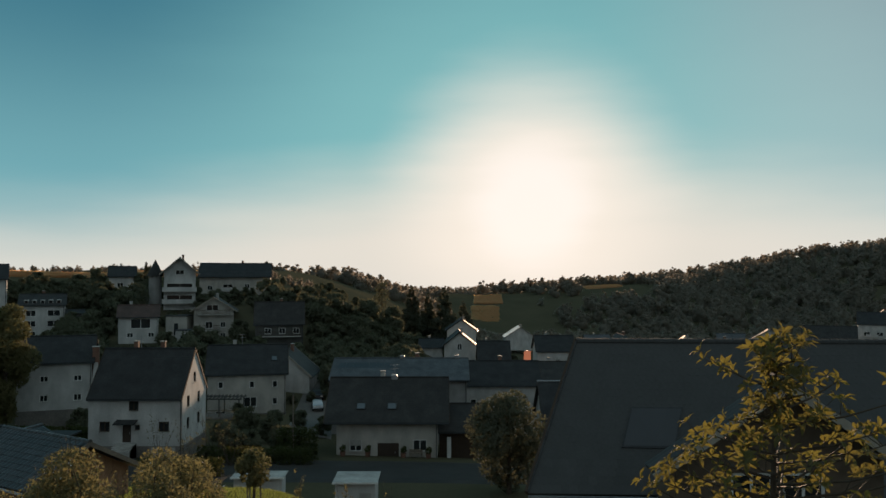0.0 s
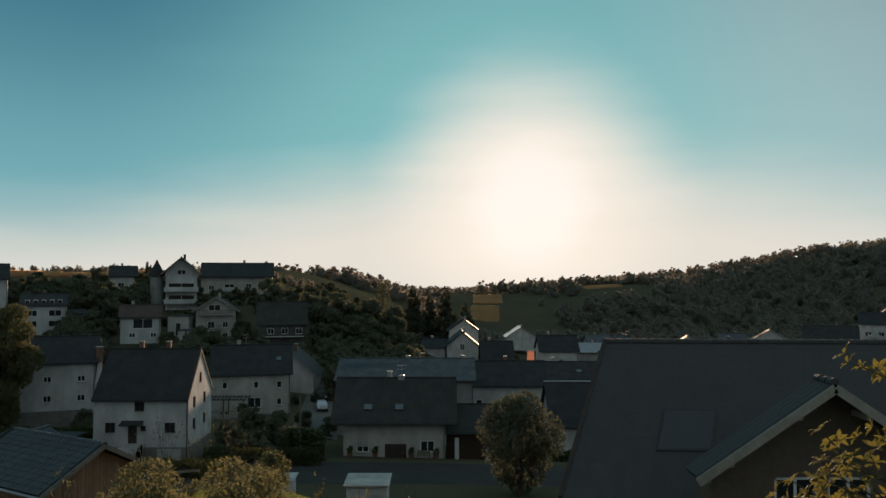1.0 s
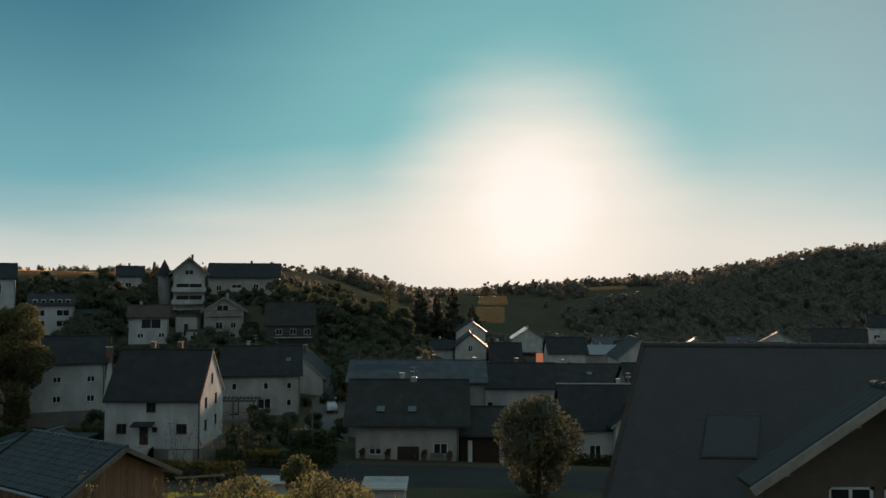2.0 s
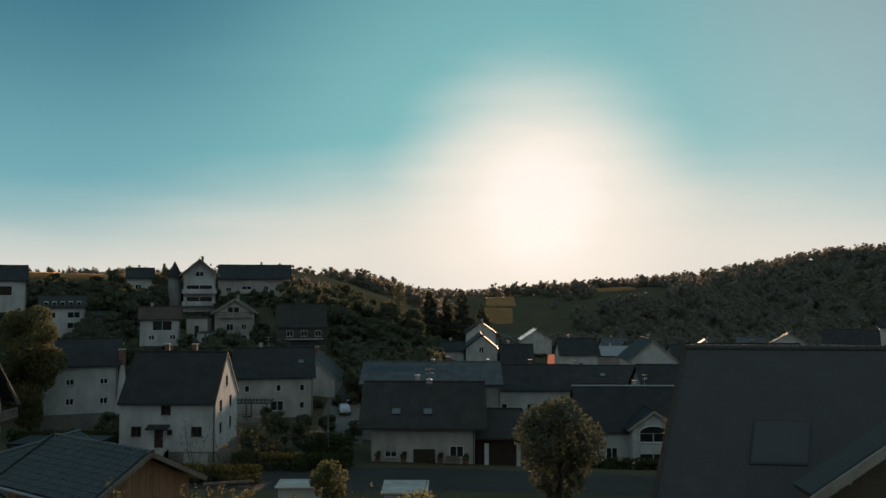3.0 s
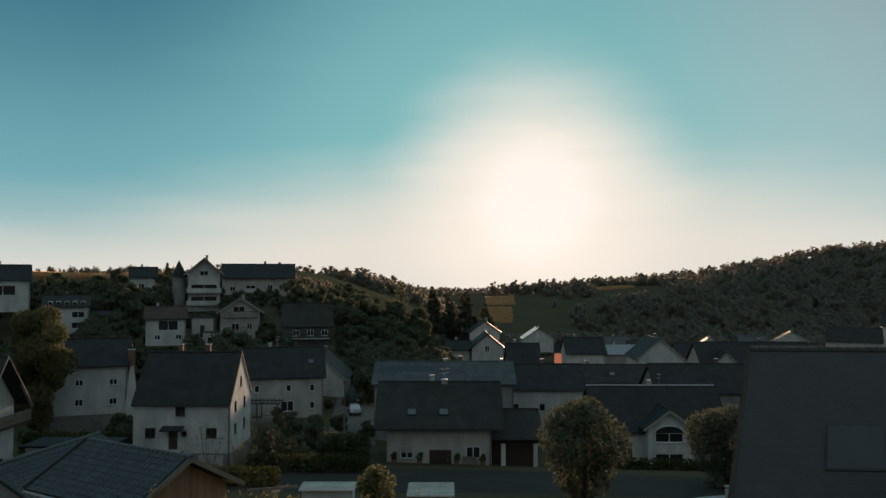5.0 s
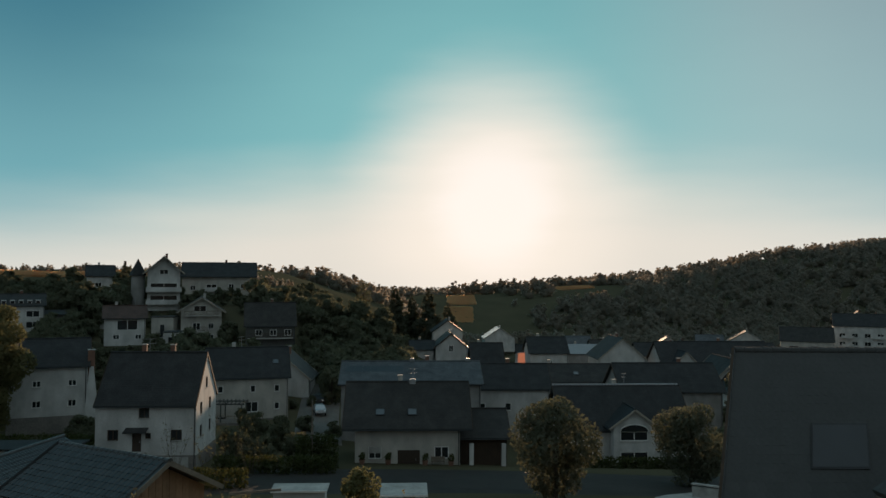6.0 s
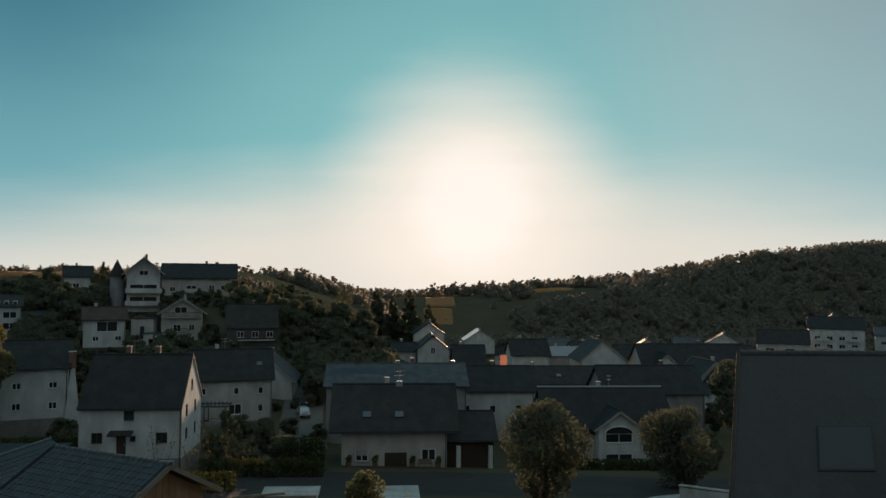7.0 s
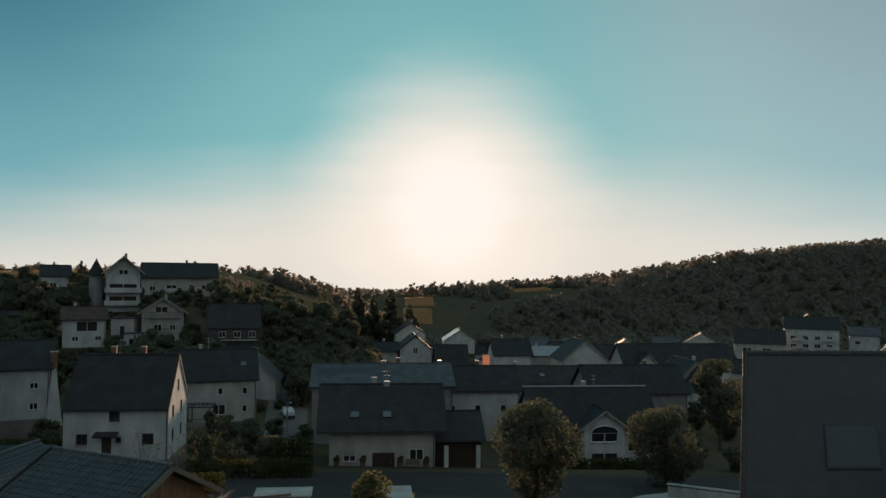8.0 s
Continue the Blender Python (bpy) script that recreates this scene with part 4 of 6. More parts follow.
# arched head over the gable window
bm = bmesh.new()
pts = [(math.cos(a) * 1.9, -2.56, 6.15 + math.sin(a) * 0.95) for a in [math.pi * i / 14 for i in range(15)]]
f = [bm.verts.new(p) for p in pts]
bm.faces.new(f)
g = bmesh.ops.extrude_face_region(bm, geom=bm.faces[:])
for v in g["geom"]:
    if isinstance(v, bmesh.types.BMVert):
        v.co.y -= 0.03
part("fanlight", bm, GLASS, gab)
bm = bmesh.new()
for p, q in zip(pts, pts[1:]):
    beam(bm, Vector(p) + Vector((0, -0.05, 0)), Vector(q) + Vector((0, -0.05, 0)), 0.12, 0.12, up=(0, 1, 0))
for x in (-0.62, 0.62):
    beam(bm, (x, -2.62, 6.1), (x, -2.62, 6.98), 0.12, 0.06)
part("fanlight_frame", bm, PVC, gab)
for zz in (1.4, 4.9):
    for x in (-0.62, 0.62):
        bm = bmesh.new()
        beam(bm, (x, -2.43, zz), (x, -2.43, zz + (2.1 if zz < 2 else 1.25)), 0.12, 0.06)
        part("mullion", bm, PVC, gab)

# ---- house with the wooden balcony ----
lh = house("white gabled house with a wooden balcony", -60.5, -49.9, 76.0, 84.4, -22.5, -12.6, -7.5, "x", WHITE, SLATE,
           right=[("window", 1.0, 8.6, 1.2, 1.4), ("window", 1.2, 3.4, 1.2, 1.4), ("window", 5.4, 3.4, 1.2, 1.4), ("window", 4.6, 8.3, 1.0, 2.0)], gable_over=1.6, frame_mat=DARKWOOD)
bm = bmesh.new()
box(bm, (5.3, -4.6, 8.0), (6.9, 4.6, 8.25))
bal = part("balcony", bm, DARKWOOD, lh, "dark wooden balcony deck")
for i in range(30):
    y = -4.5 + i * 0.31
    bm = bmesh.new()
    box(bm, (6.78, y, 8.25), (6.84, y + 0.18, 9.15))
    part("baluster", bm, GREYWOOD, bal)
for nm, z0 in (("handrail", 9.18), ("lower_rail", 8.35)):
    bm = bmesh.new()
    box(bm, (6.72, -4.6, z0), (6.90, 4.6, z0 + 0.10))
    part(nm, bm, GREYWOOD, bal)
bm = bmesh.new()
beam(bm, (6.9, -4.2 * 1.12, 9.5), (6.9, 0, 15.02), 0.05, 0.28, up=(1, 0, 0))
part("barge_board", bm, PALEWOOD, lh)
bm = bmesh.new()
beam(bm, (6.9, 4.2 * 1.12, 9.5), (6.9, 0, 15.02), 0.05, 0.28, up=(1, 0, 0))
part("barge_board", bm, PALEWOOD, lh)

# ---- tiled roofs ----


def tile_mesh(name, w, l, material, k=1.0):
    """A rolled roof tile: curved pan with a thick front lip."""
    prof = [(-0.5, 0.0), (-0.3, 0.012), (-0.1, 0.045), (0.12, 0.055), (0.32, 0.03), (0.5, 0.0)]
    V, F = [], []
    for y, lift in ((0.0, 0.03 * k), (l * 1.08, 0.0)):
        for px, pz in prof:
            V.append((px * w, y, pz * k + lift))
    for px, pz in prof:
        V.append((px * w, 0.0, -0.005))
    n = len(prof)
    for i in range(n - 1):
        F.append((i, i + 1, n + i + 1, n + i))
        F.append((2 * n + i, 2 * n + i + 1, i + 1, i))
    me = bpy.data.meshes.new(name)
    me.from_pydata(V, [], F)
    me.materials.append(material)
    return me


def lay_tiles(parent, o, along, up, length, rise, w, l, material, limit=300, side0=0.0, side1=0.0, skip=None, k=1.0):
    """Rows of tiles on a slope from the eave point o: the first ones as parts, the rest joined. side0, side1: how far the verges lean per metre up."""
    along, up = Vector(along).normalized(), Vector(up).normalized()
    nrm = along.cross(up)
    base = Matrix((along, up, nrm)).transposed().to_4x4()
    me = tile_mesh("tile", w, l, material, k)
    src = np.array([v.co[:] for v in me.vertices])
    polys = [tuple(p.vertices) for p in me.polygons]
    B = np.array(base.to_3x3())
    V, F, made, rng = [], [], 0, random.Random(4)
    inv = parent.matrix_basis.inverted()
    for j in range(int(rise / l)):
        a0, a1 = side0 * j * l, length + side1 * j * l
        i = 0
        while a0 + (i + 1) * w <= a1 + 0.02:
            a = a0 + (i + 0.5) * w
            p = Vector(o) + along * a + up * (j * l) + nrm * (0.015 + rng.uniform(0, 0.012) * k)
            i += 1
            if skip and skip(p):
                continue
            if made < limit:
                made += 1
                t = new("tile", me)
                t.parent = parent
                m = base.copy()
                m.translation = p
                t.matrix_basis = inv @ m
            else:
                first = len(V) * len(src)
                V.append(src @ B.T + np.array(p[:]))
                F += [tuple(q + first for q in f) for f in polys]
    if V:
        V = np.concatenate(V)
        me2 = bpy.data.meshes.new("tiles")
        me2.from_pydata((V - np.array(parent.location[:])).tolist(), [], F)
        me2.materials.append(material)
        ob = new("tiles", me2)
        ob.parent = parent
        tagged(ob, kind="stuff")


def ridge_tiles(parent, a, b, material, size=0.36, r=0.13):
    a, b = Vector(a), Vector(b)
    n = int((b - a).length / size)
    bm = bmesh.new()
    tube(bm, (0, 0, -size * 0.56), (0, 0, size * 0.5), r * 1.12, r * 0.92, 9)
    q = (b - a).to_track_quat("Z", "Y").to_matrix().to_4x4()
    me = None
    for i in range(n):
        if me is None:
            o = part("ridge_tile", bm, material, parent)
            me = o.data
        else:
            o = new("ridge_tile", me)
            o.parent = parent
        m = q.copy()
        m.translation = a.lerp(b, (i + 0.5) / n) - parent.location
        o.matrix_basis = m


def clad(parent, o, u, n, width, height, clip, material, w=0.145):
    """Upright boards on a wall face, cut off under the roof line given by clip(a)."""
    o, u, n = Vector(o), Vector(u).normalized(), Vector(n).normalized()
    k = int(width / w)
    for i in range(k):
        a = (i + 0.5) * w
        top = min(height, clip(a))
        if top < 0.1:
            continue
        bm = bmesh.new()
        p = o + u * a + n * (0.02 + 0.012 * (i % 2)) - parent.location
        beam(bm, p, p + Vector((0, 0, top)), w - 0.012, 0.025, up=n)
        part("board", bm, material, parent)


# garden house: larch gable and anthracite tiles
gh = thing("garden_house", "larch-clad garden house under a grey tiled gable roof", "house", at=(-21, 42, -13.5))
RT, RA = Vector((-17.68, 39.84, -8.2)), Vector((-24.33, 43.97, -8.2))
rd = (RA - RT).normalized()
sd = Vector((rd.y, -rd.x, 0))
if sd.y > 0:
    sd = -sd
HALF, DROP = 3.3, 1.8
for s, nm in ((sd, "roof"), (-sd, "roof")):
    lo0, lo1 = RT + s * HALF - Vector((0, 0, DROP)), RA + s * HALF - Vector((0, 0, DROP))
    bm = bmesh.new()
    pts = [lo1, lo0, RT, RA] if s == sd else [lo0, lo1, RA, RT]
    slab(bm, [p - gh.location for p in pts], 0.16)
    part(nm, bm, TILE, gh)
# gable wall set in under the overhang
W0 = RT + rd * 0.7
bm = bmesh.new()
pr = [W0 + sd * 2.8 - Vector((0, 0, 7.5)), W0 - sd * 2.8 - Vector((0, 0, 7.5)), W0 - sd * 2.8 - Vector((0, 0, 1.78)), W0 - Vector((0, 0, 0.25)), W0 + sd * 2.8 - Vector((0, 0, 1.78))]
f = bm.faces.new([bm.verts.new(p - gh.location) for p in pr])
g = bmesh.ops.extrude_face_region(bm, geom=[f])
for v in g["geom"]:
    if isinstance(v, bmesh.types.BMVert):
        v.co += rd * 6.6
bmesh.ops.recalc_face_normals(bm, faces=bm.faces[:])
part("wall", bm, LARCH, gh)
clad(gh, W0 + sd * 2.8 - Vector((0, 0, 6.5)), -sd, -rd, 5.6, 9, lambda a: 4.70 + (2.8 - abs(a - 2.8)) * 0.545, LARCH, 0.2)
clad(gh, W0 + rd * 6.6 + sd * 2.8 - Vector((0, 0, 6.5)), -rd, sd, 6.6, 4.6, lambda a: 4.55, LARCH, 0.2)
for s in (sd, -sd):
    for base, nm in ((RT - rd * 0.02, "barge_board"), (RA + rd * 0.04 + Vector((0, 0, 0.14)), "verge_flashing")):
        bm = bmesh.new()
        beam(bm, base + s * (HALF + 0.05) - Vector((0, 0, DROP + 0.1)) - gh.location, base - Vector((0, 0, 0.08)) - gh.location, 0.05, 0.22)
        part(nm, bm, GREYWOOD if nm == "barge_board" else TILE, gh)
bm = bmesh.new()
lo0, lo1 = RT + sd * (HALF + 0.06) - Vector((0, 0, DROP + 0.10)) - gh.location, RA + sd * (HALF + 0.06) - Vector((0, 0, DROP + 0.10)) - gh.location
tube(bm, lo0, lo1, 0.08, 0.08)
part("gutter", bm, METAL, gh)
upv = (-sd * HALF + Vector((0, 0, DROP)))
ridge_tiles(gh, RT, RA, TILE)
lay_tiles(gh, RA + sd * HALF - Vector((0, 0, DROP)), -rd, upv, (RA - RT).length, upv.length, 0.33, 0.37, TILE)

# second tiled roof behind it
g2 = thing("garden_house", "low outbuilding under a grey tiled roof", "house", at=(-34.6, 61, -17.5))
SF, SN = Vector((-33.74, 67.2, -12.3)), Vector((-36.0, 55.0, -12.3))
r2 = (SN - SF).normalized()
s2 = Vector((-r2.y, r2.x, 0))
if s2.x < 0:
    s2 = -s2
H2, D2 = 3.8, 2.15
for s in (s2, -s2):
    lo0, lo1 = SF + s * H2 - Vector((0, 0, D2)), SN + s * H2 - Vector((0, 0, D2))
    bm = bmesh.new()
    pts = [lo1, lo0, SF, SN] if s == s2 else [lo0, lo1, SN, SF]
    slab(bm, [p - g2.location for p in pts], 0.16)
    part("roof", bm, TILE, g2)
bm = bmesh.new()
W0 = SF + r2 * 0.4
f = bm.faces.new([bm.verts.new(p - g2.location) for p in (W0 + s2 * 3.2 - Vector((0, 0, 7)), W0 - s2 * 3.2 - Vector((0, 0, 7)), W0 - s2 * 3.2 - Vector((0, 0, 2.1)), W0 - Vector((0, 0, 0.28)), W0 + s2 * 3.2 - Vector((0, 0, 2.1)))])
g = bmesh.ops.extrude_face_region(bm, geom=[f])
for v in g["geom"]:
    if isinstance(v, bmesh.types.BMVert):
        v.co += r2 * 11.6
bmesh.ops.recalc_face_normals(bm, faces=bm.faces[:])
part("wall", bm, GREYW, g2)
ridge_tiles(g2, SF, SN, TILE)
up2 = -s2 * H2 + Vector((0, 0, D2))
lay_tiles(g2, SN + s2 * H2 - Vector((0, 0, D2)), -r2, up2, (SN - SF).length, up2.length, 0.33, 0.37, TILE)

# ---- big house with the broad dark roof ----
big = thing("house", "big house with a broad dark tiled roof and gabled wing", "house", at=(10, 28, -12))
R0, RX, RV = Vector((5.8, 33.4, -2.62)), Vector((0.9986, -0.052, 0)), Vector((-2.35, -4.45, -4.55))
L = big.location
LOW = 1.12
bm = bmesh.new()
slab(bm, [R0 + RV * LOW - L, R0 + RV * LOW + RX * 32 - L, R0 + RX * 32 - L, R0 - L], 0.22)
part("roof", bm, TILEB, big)
bm = bmesh.new()
RB = Vector((2.6, 4.9, -4.6))
slab(bm, [R0 + RX * 32 + RB - L, R0 + RB - L, R0 - L, R0 + RX * 32 - L], 0.22)
part("roof", bm, TILEB, big)
bm = bmesh.new()
foot = [R0 + RV * 0.88 + RX * 0.9, R0 + RV * 0.88 + RX * 30, R0 + RB * 0.9 + RX * 30, R0 + RB * 0.9 + RX * 0.9]
lo = [bm.verts.new((p.x - L.x, p.y - L.y, -3)) for p in foot]
hi = [bm.verts.new((p.x - L.x, p.y - L.y, p.z - L.z - 0.3)) for p in foot]
mid = [bm.verts.new(R0 + RX * k - L - Vector((0, 0, 0.3))) for k in (0.9, 30)]
bm.faces.new((lo[0], lo[1], hi[1], hi[0]))
bm.faces.new((lo[2], lo[3], hi[3], hi[2]))
bm.faces.new((lo[3], lo[0], hi[0], mid[0], hi[3]))
bm.faces.new((lo[1], lo[2], hi[2], mid[1], hi[1]))
GABLEW = mat("brown_gable_boards", (0.15, 0.11, 0.08), (0.10, 0.075, 0.055), scale=4, bump=0.2)
part("wall", bm, GABLEW, big)
bm = bmesh.new()
beam(bm, R0 + RV * LOW - L + Vector((0, -0.08, -0.12)), R0 + RV * LOW + RX * 9 - L + Vector((0, -0.08, -0.12)), 0.14, 0.12)
part("gutter", bm, METAL, big)
bm = bmesh.new()
beam(bm, R0 - L + Vector((-0.06, 0, 0.02)), R0 + RV * LOW - L + Vector((-0.06, 0, 0.02)), 0.10, 0.22)
part("barge_board", bm, DARKWOOD, big)
ridge_tiles(big, R0, R0 + RX * 24, TILEB)
ridge_tiles(big, R0 + RV * LOW + Vector((-0.05, 0, 0.06)), R0 + Vector((-0.05, 0, 0.06)), TILE, 0.34, 0.07)
# roof window panel
nb = RX.cross(-RV).normalized()
upb = nb.cross(RX).normalized()
def roof_pane(a0, a1, b0, b1, lift):
    return [R0 + RX * a0 + RV * b1 + nb * lift - L, R0 + RX * a1 + RV * b1 + nb * lift - L, R0 + RX * a1 + RV * b0 + nb * lift - L, R0 + RX * a0 + RV * b0 + nb * lift - L]


bm = bmesh.new()
slab(bm, roof_pane(2.95, 4.95, 0.53, 0.82, 0.07), 0.08)
rw = part("roof_window", bm, DARKMETAL, big)
bm = bmesh.new()
slab(bm, roof_pane(3.01, 4.89, 0.545, 0.81, 0.085), 0.03)
part("pane", bm, SOLAR, rw)
# cross gable towards the garden
GA = Vector((11.0, 24.6, -3.2))
bm = bmesh.new()
GH, GD, GL = 4.25, 2.85, 1.3
slab(bm, [GA + Vector((-GH, GL, -GD)) - L, GA + Vector((-GH, 0, -GD)) - L, GA - L, GA + Vector((0, GL, 0)) - L], 0.2)
part("roof", bm, TILEB, big)
bm = bmesh.new()
slab(bm, [GA + Vector((GH, 0, -GD)) - L, GA + Vector((GH, GL, -GD)) - L, GA + Vector((0, GL, 0)) - L, GA - L], 0.2)
part("roof", bm, TILEB, big)
for s in (-1, 1):
    bm = bmesh.new()
    a, b = GA + Vector((s * GH, -0.05, -GD - 0.16)) - L, GA + Vector((0, -0.05, -0.16)) - L
    beam(bm, a, b, 0.06, 0.28)
    part("barge_board", bm, PALEWOOD, big)
    for zz in (0.25, 0.75):
        c = GA + Vector((s * GH * zz, 0, -GD * zz - 0.34)) - L
        bm = bmesh.new()
        box(bm, c + Vector((-0.08, 0.02, -0.09)), c + Vector((0.08, 0.98, 0.09)))
        part("purlin", bm, PALEWOOD, big)
g0 = GA + Vector((-3.5, 1.0, -9)) - L
bm = bmesh.new()
panel(bm, g0, (1, 0, 0), (0, -1, 0), 7.0, 0.0, 8.85, [(2.0, 3.9, 1.4, 2.0), (3.7, 3.9, 1.4, 2.0)])
for s in (-1, 1):
    bmesh.ops.bisect_plane(bm, geom=bm.verts[:] + bm.edges[:] + bm.faces[:], plane_co=GA + Vector((0, 1, -0.2)) - L, plane_no=Vector((s * GD, 0, GH)).normalized(), clear_outer=True)
part("wall", bm, GABLEW, big)
for xx in (2.0, 3.7):
    opening(big, "window", g0, (1, 0, 0), (0, -1, 0), 0.0, xx, 3.9, 1.4, 2.0, PVC)
bm = bmesh.new()
box(bm, GA + Vector((-3.5, 1.02, -9)) - L, GA + Vector((-3.3, 2.4, -3.35)) - L)
part("wall", bm, GABLEW, big)
bm = bmesh.new()
box(bm, GA + Vector((3.3, 1.02, -9)) - L, GA + Vector((3.5, 2.4, -3.35)) - L)
part("wall", bm, GABLEW, big)
ridge_tiles(big, GA + Vector((0, 0, 0.02)), GA + Vector((0, 1.25, 0.02)), TILEB)


side = (RV.dot(RX)) / RV.length
lay_tiles(big, R0 + RV * LOW + RX * 0.0, RX, upb, 24, (RV * LOW).dot(-upb), 0.30, 0.36, TILEB, 300,
          side0=-(RV.dot(RX)) / abs(RV.dot(upb)), side1=0, k=0.12)
lay_tiles(big, GA + Vector((-GH, 1.25, -GD)), (0, -1, 0), (GH, 0, GD), 1.25, math.hypot(GH, GD), 0.30, 0.36, TILEB, 0, k=0.22)

# ---- yard: sheds, garage, hedges ----


def shed(label, x0, x1, y, zt, h, deep, roof_m, door=False):
    e = thing("shed", label, "shed", at=((x0 + x1) / 2, y, zt - h))
    w = (x1 - x0) / 2
    bm = bmesh.new()
    box(bm, (-w, 0, -1.0), (w, deep, h - 0.1), 0.02)
    part("wall", bm, WHITE, e)
    bm = bmesh.new()
    slab(bm, [(-w - 0.2, -0.3, h - 0.08), (w + 0.2, -0.3, h - 0.08), (w + 0.2, deep + 0.2, h), (-w - 0.2, deep + 0.2, h)], 0.07)
    part("roof", bm, roof_m, e)
    bm = bmesh.new()
    box(bm, (-w - 0.2, -0.36, h - 0.2), (w + 0.2, -0.31, h - 0.04))
    part("fascia", bm, PVC, e)
    bm = bmesh.new()
    if door:
        box(bm, (-0.9, -0.05, 0.2), (0.0, -0.01, 1.5))
    else:
        box(bm, (w * 0.2, -0.04, 0), (w * 0.8, -0.01, 2.0))
    part("door", bm, CONC, e)
    return e


shed("small white shed with a pale sheet roof", -8.7, -5.4, 65.2, -16.5, 3.0, 3.0, CONC)
shed("low white garage with a pale flat roof by the street", -17.2, -13.2, 66.0, -16.3, 2.6, 1.6, CONC, True)
fg = thing("garage", "flat-roofed concrete garage with a dark door", "garage", at=(-45.0, 84, -19.6))
bm = bmesh.new()
box(bm, (-3.5, 0.1, -1.5), (3.5, 4.2, 2.6))
part("wall", bm, WHITE, fg)
bm = bmesh.new()
box(bm, (-3.9, -0.3, 2.6), (5.2, 4.4, 2.8), 0.02)
part("roof", bm, SLATE, fg)
bm = bmesh.new()
box(bm, (-1.9, 0.04, 0), (2.4, 0.11, 2.2))
part("door", bm, DARKWOOD, fg)
bm = bmesh.new()
box(bm, (4.8, 0.2, -1.5), (5.05, 0.5, 2.6))
part("post", bm, WHITE, fg)

pa = thing("parasol", "pale canvas parasol open on the terrace", "parasol", at=(-37.6, 80.0, gz(-37.6, 80)))
tz = -16.2 - gz(-37.6, 80)
bm = bmesh.new()
tube(bm, (0, 0, 0), (0, 0, tz), 0.03, 0.025)
part("pole", bm, METAL, pa)
bm = bmesh.new()
tube(bm, (0, 0, tz - 0.75), (0, 0, tz), 1.75, 0.05, 8)
part("canopy", bm, UMBREL, pa)


def parked_car(label, x, y, turn, paint):
    e = thing("car", label, "car", at=(x, y, gz(x, y) + 0.18))
    e.rotation_euler = (0, 0, radians(turn))
    bm = bmesh.new()
    sect = [(-2.1, 0.35), (-2.1, 0.75), (-1.75, 0.9), (-1.1, 1.38), (0.55, 1.42), (1.25, 0.95), (2.0, 0.82), (2.12, 0.35)]
    a = [bm.verts.new((px, -0.85 if z < 1.0 else -0.68, z)) for px, z in sect]
    b = [bm.verts.new((px, 0.85 if z < 1.0 else 0.68, z)) for px, z in sect]
    bm.faces.new(a)
    bm.faces.new(b[::-1])
    for i in range(len(sect)):
        j = (i + 1) % len(sect)
        bm.faces.new((a[j], a[i], b[i], b[j]))
    bmesh.ops.recalc_face_normals(bm, faces=bm.faces[:])
    bmesh.ops.bevel(bm, geom=bm.edges[:], offset=0.05, segments=2, affect="EDGES")
    part("body", bm, paint, e)
    for sx, name in ((-1, "rear_window"), (1, "windscreen")):
        bm = bmesh.new()
        x0, x1 = (-1.68, -1.15) if sx < 0 else (1.18, 0.62)
        n = Vector((sx * 0.45, 0, 0.55)).normalized() * 0.03
        slab(bm, [Vector((x0, -0.68, 0.95)) + n, Vector((x0, 0.68, 0.95)) + n, Vector((x1, 0.6, 1.33)) + n, Vector((x1, -0.6, 1.33)) + n], 0.02)
        part(name, bm, GLASS, e)
    for wx in (-1.3, 1.3):
        for wy in (-0.8, 0.8):
            bm = bmesh.new()
            tube(bm, (wx, wy - 0.1, 0.14), (wx, wy + 0.1, 0.14), 0.31, 0.31, 16)
            wheel = part("wheel", bm, RUBBER, e)
            bm = bmesh.new()
            s = 0.105 if wy > 0 else -0.105
            tube(bm, (wx, wy + s * 0.9, 0.14), (wx, wy + s * 1.05, 0.14), 0.2, 0.18, 12)
            part("rim", bm, METAL, wheel)
    for hy in (-0.6, 0.6):
        bm = bmesh.new()
        box(bm, (2.02, hy - 0.17, 0.6), (2.14, hy + 0.17, 0.75), 0.02)
        part("headlight", bm, PVC, e)
    return e


parked_car("silver car parked on the drive", -20.6, 132.4, -78, CARW)
parked_car("dark car parked behind on the drive", -21.6, 139.0, -78, DARKMETAL)


def hedge(label, x0, x1, y0, y1, h, seed, n, leaf=HEDGE, size=0.12):
    e = thing("hedge", label, "hedge", at=((x0 + x1) / 2, (y0 + y1) / 2, gz((x0 + x1) / 2, (y0 + y1) / 2)))
    rng = np.random.default_rng(seed)
    blobs = []
    k = int(max(x1 - x0, y1 - y0) / 0.8) + 1
    for i in range(k):
        fx, fy = ((i + 0.5) / k, rng.random()) if x1 - x0 > y1 - y0 else (rng.random(), (i + 0.5) / k)
        gx, gy = x0 + (x1 - x0) * fx, y0 + (y1 - y0) * fy
        g = gz(gx, gy) - e.location.z
        for zz in np.arange(0.3, h, 0.6):
            blobs.append((gx - e.location.x, gy - e.location.y, g + zz, 0.65))
    V, F = leaf_cloud(rng, blobs, n, size)
    mesh_part("foliage", V, F, leaf, e)
    bm = bmesh.new()
    for i in range(0, k, 2):
        b = blobs[min(len(blobs) - 1, i * max(1, len(blobs) // k))]
        tube(bm, (b[0], b[1], b[2] - 0.8), (b[0], b[1], b[2] + h * 0.6), 0.05, 0.02, 5)
    tagged(part("woody_base", bm, BARK, e), kind="stuff")
    return e


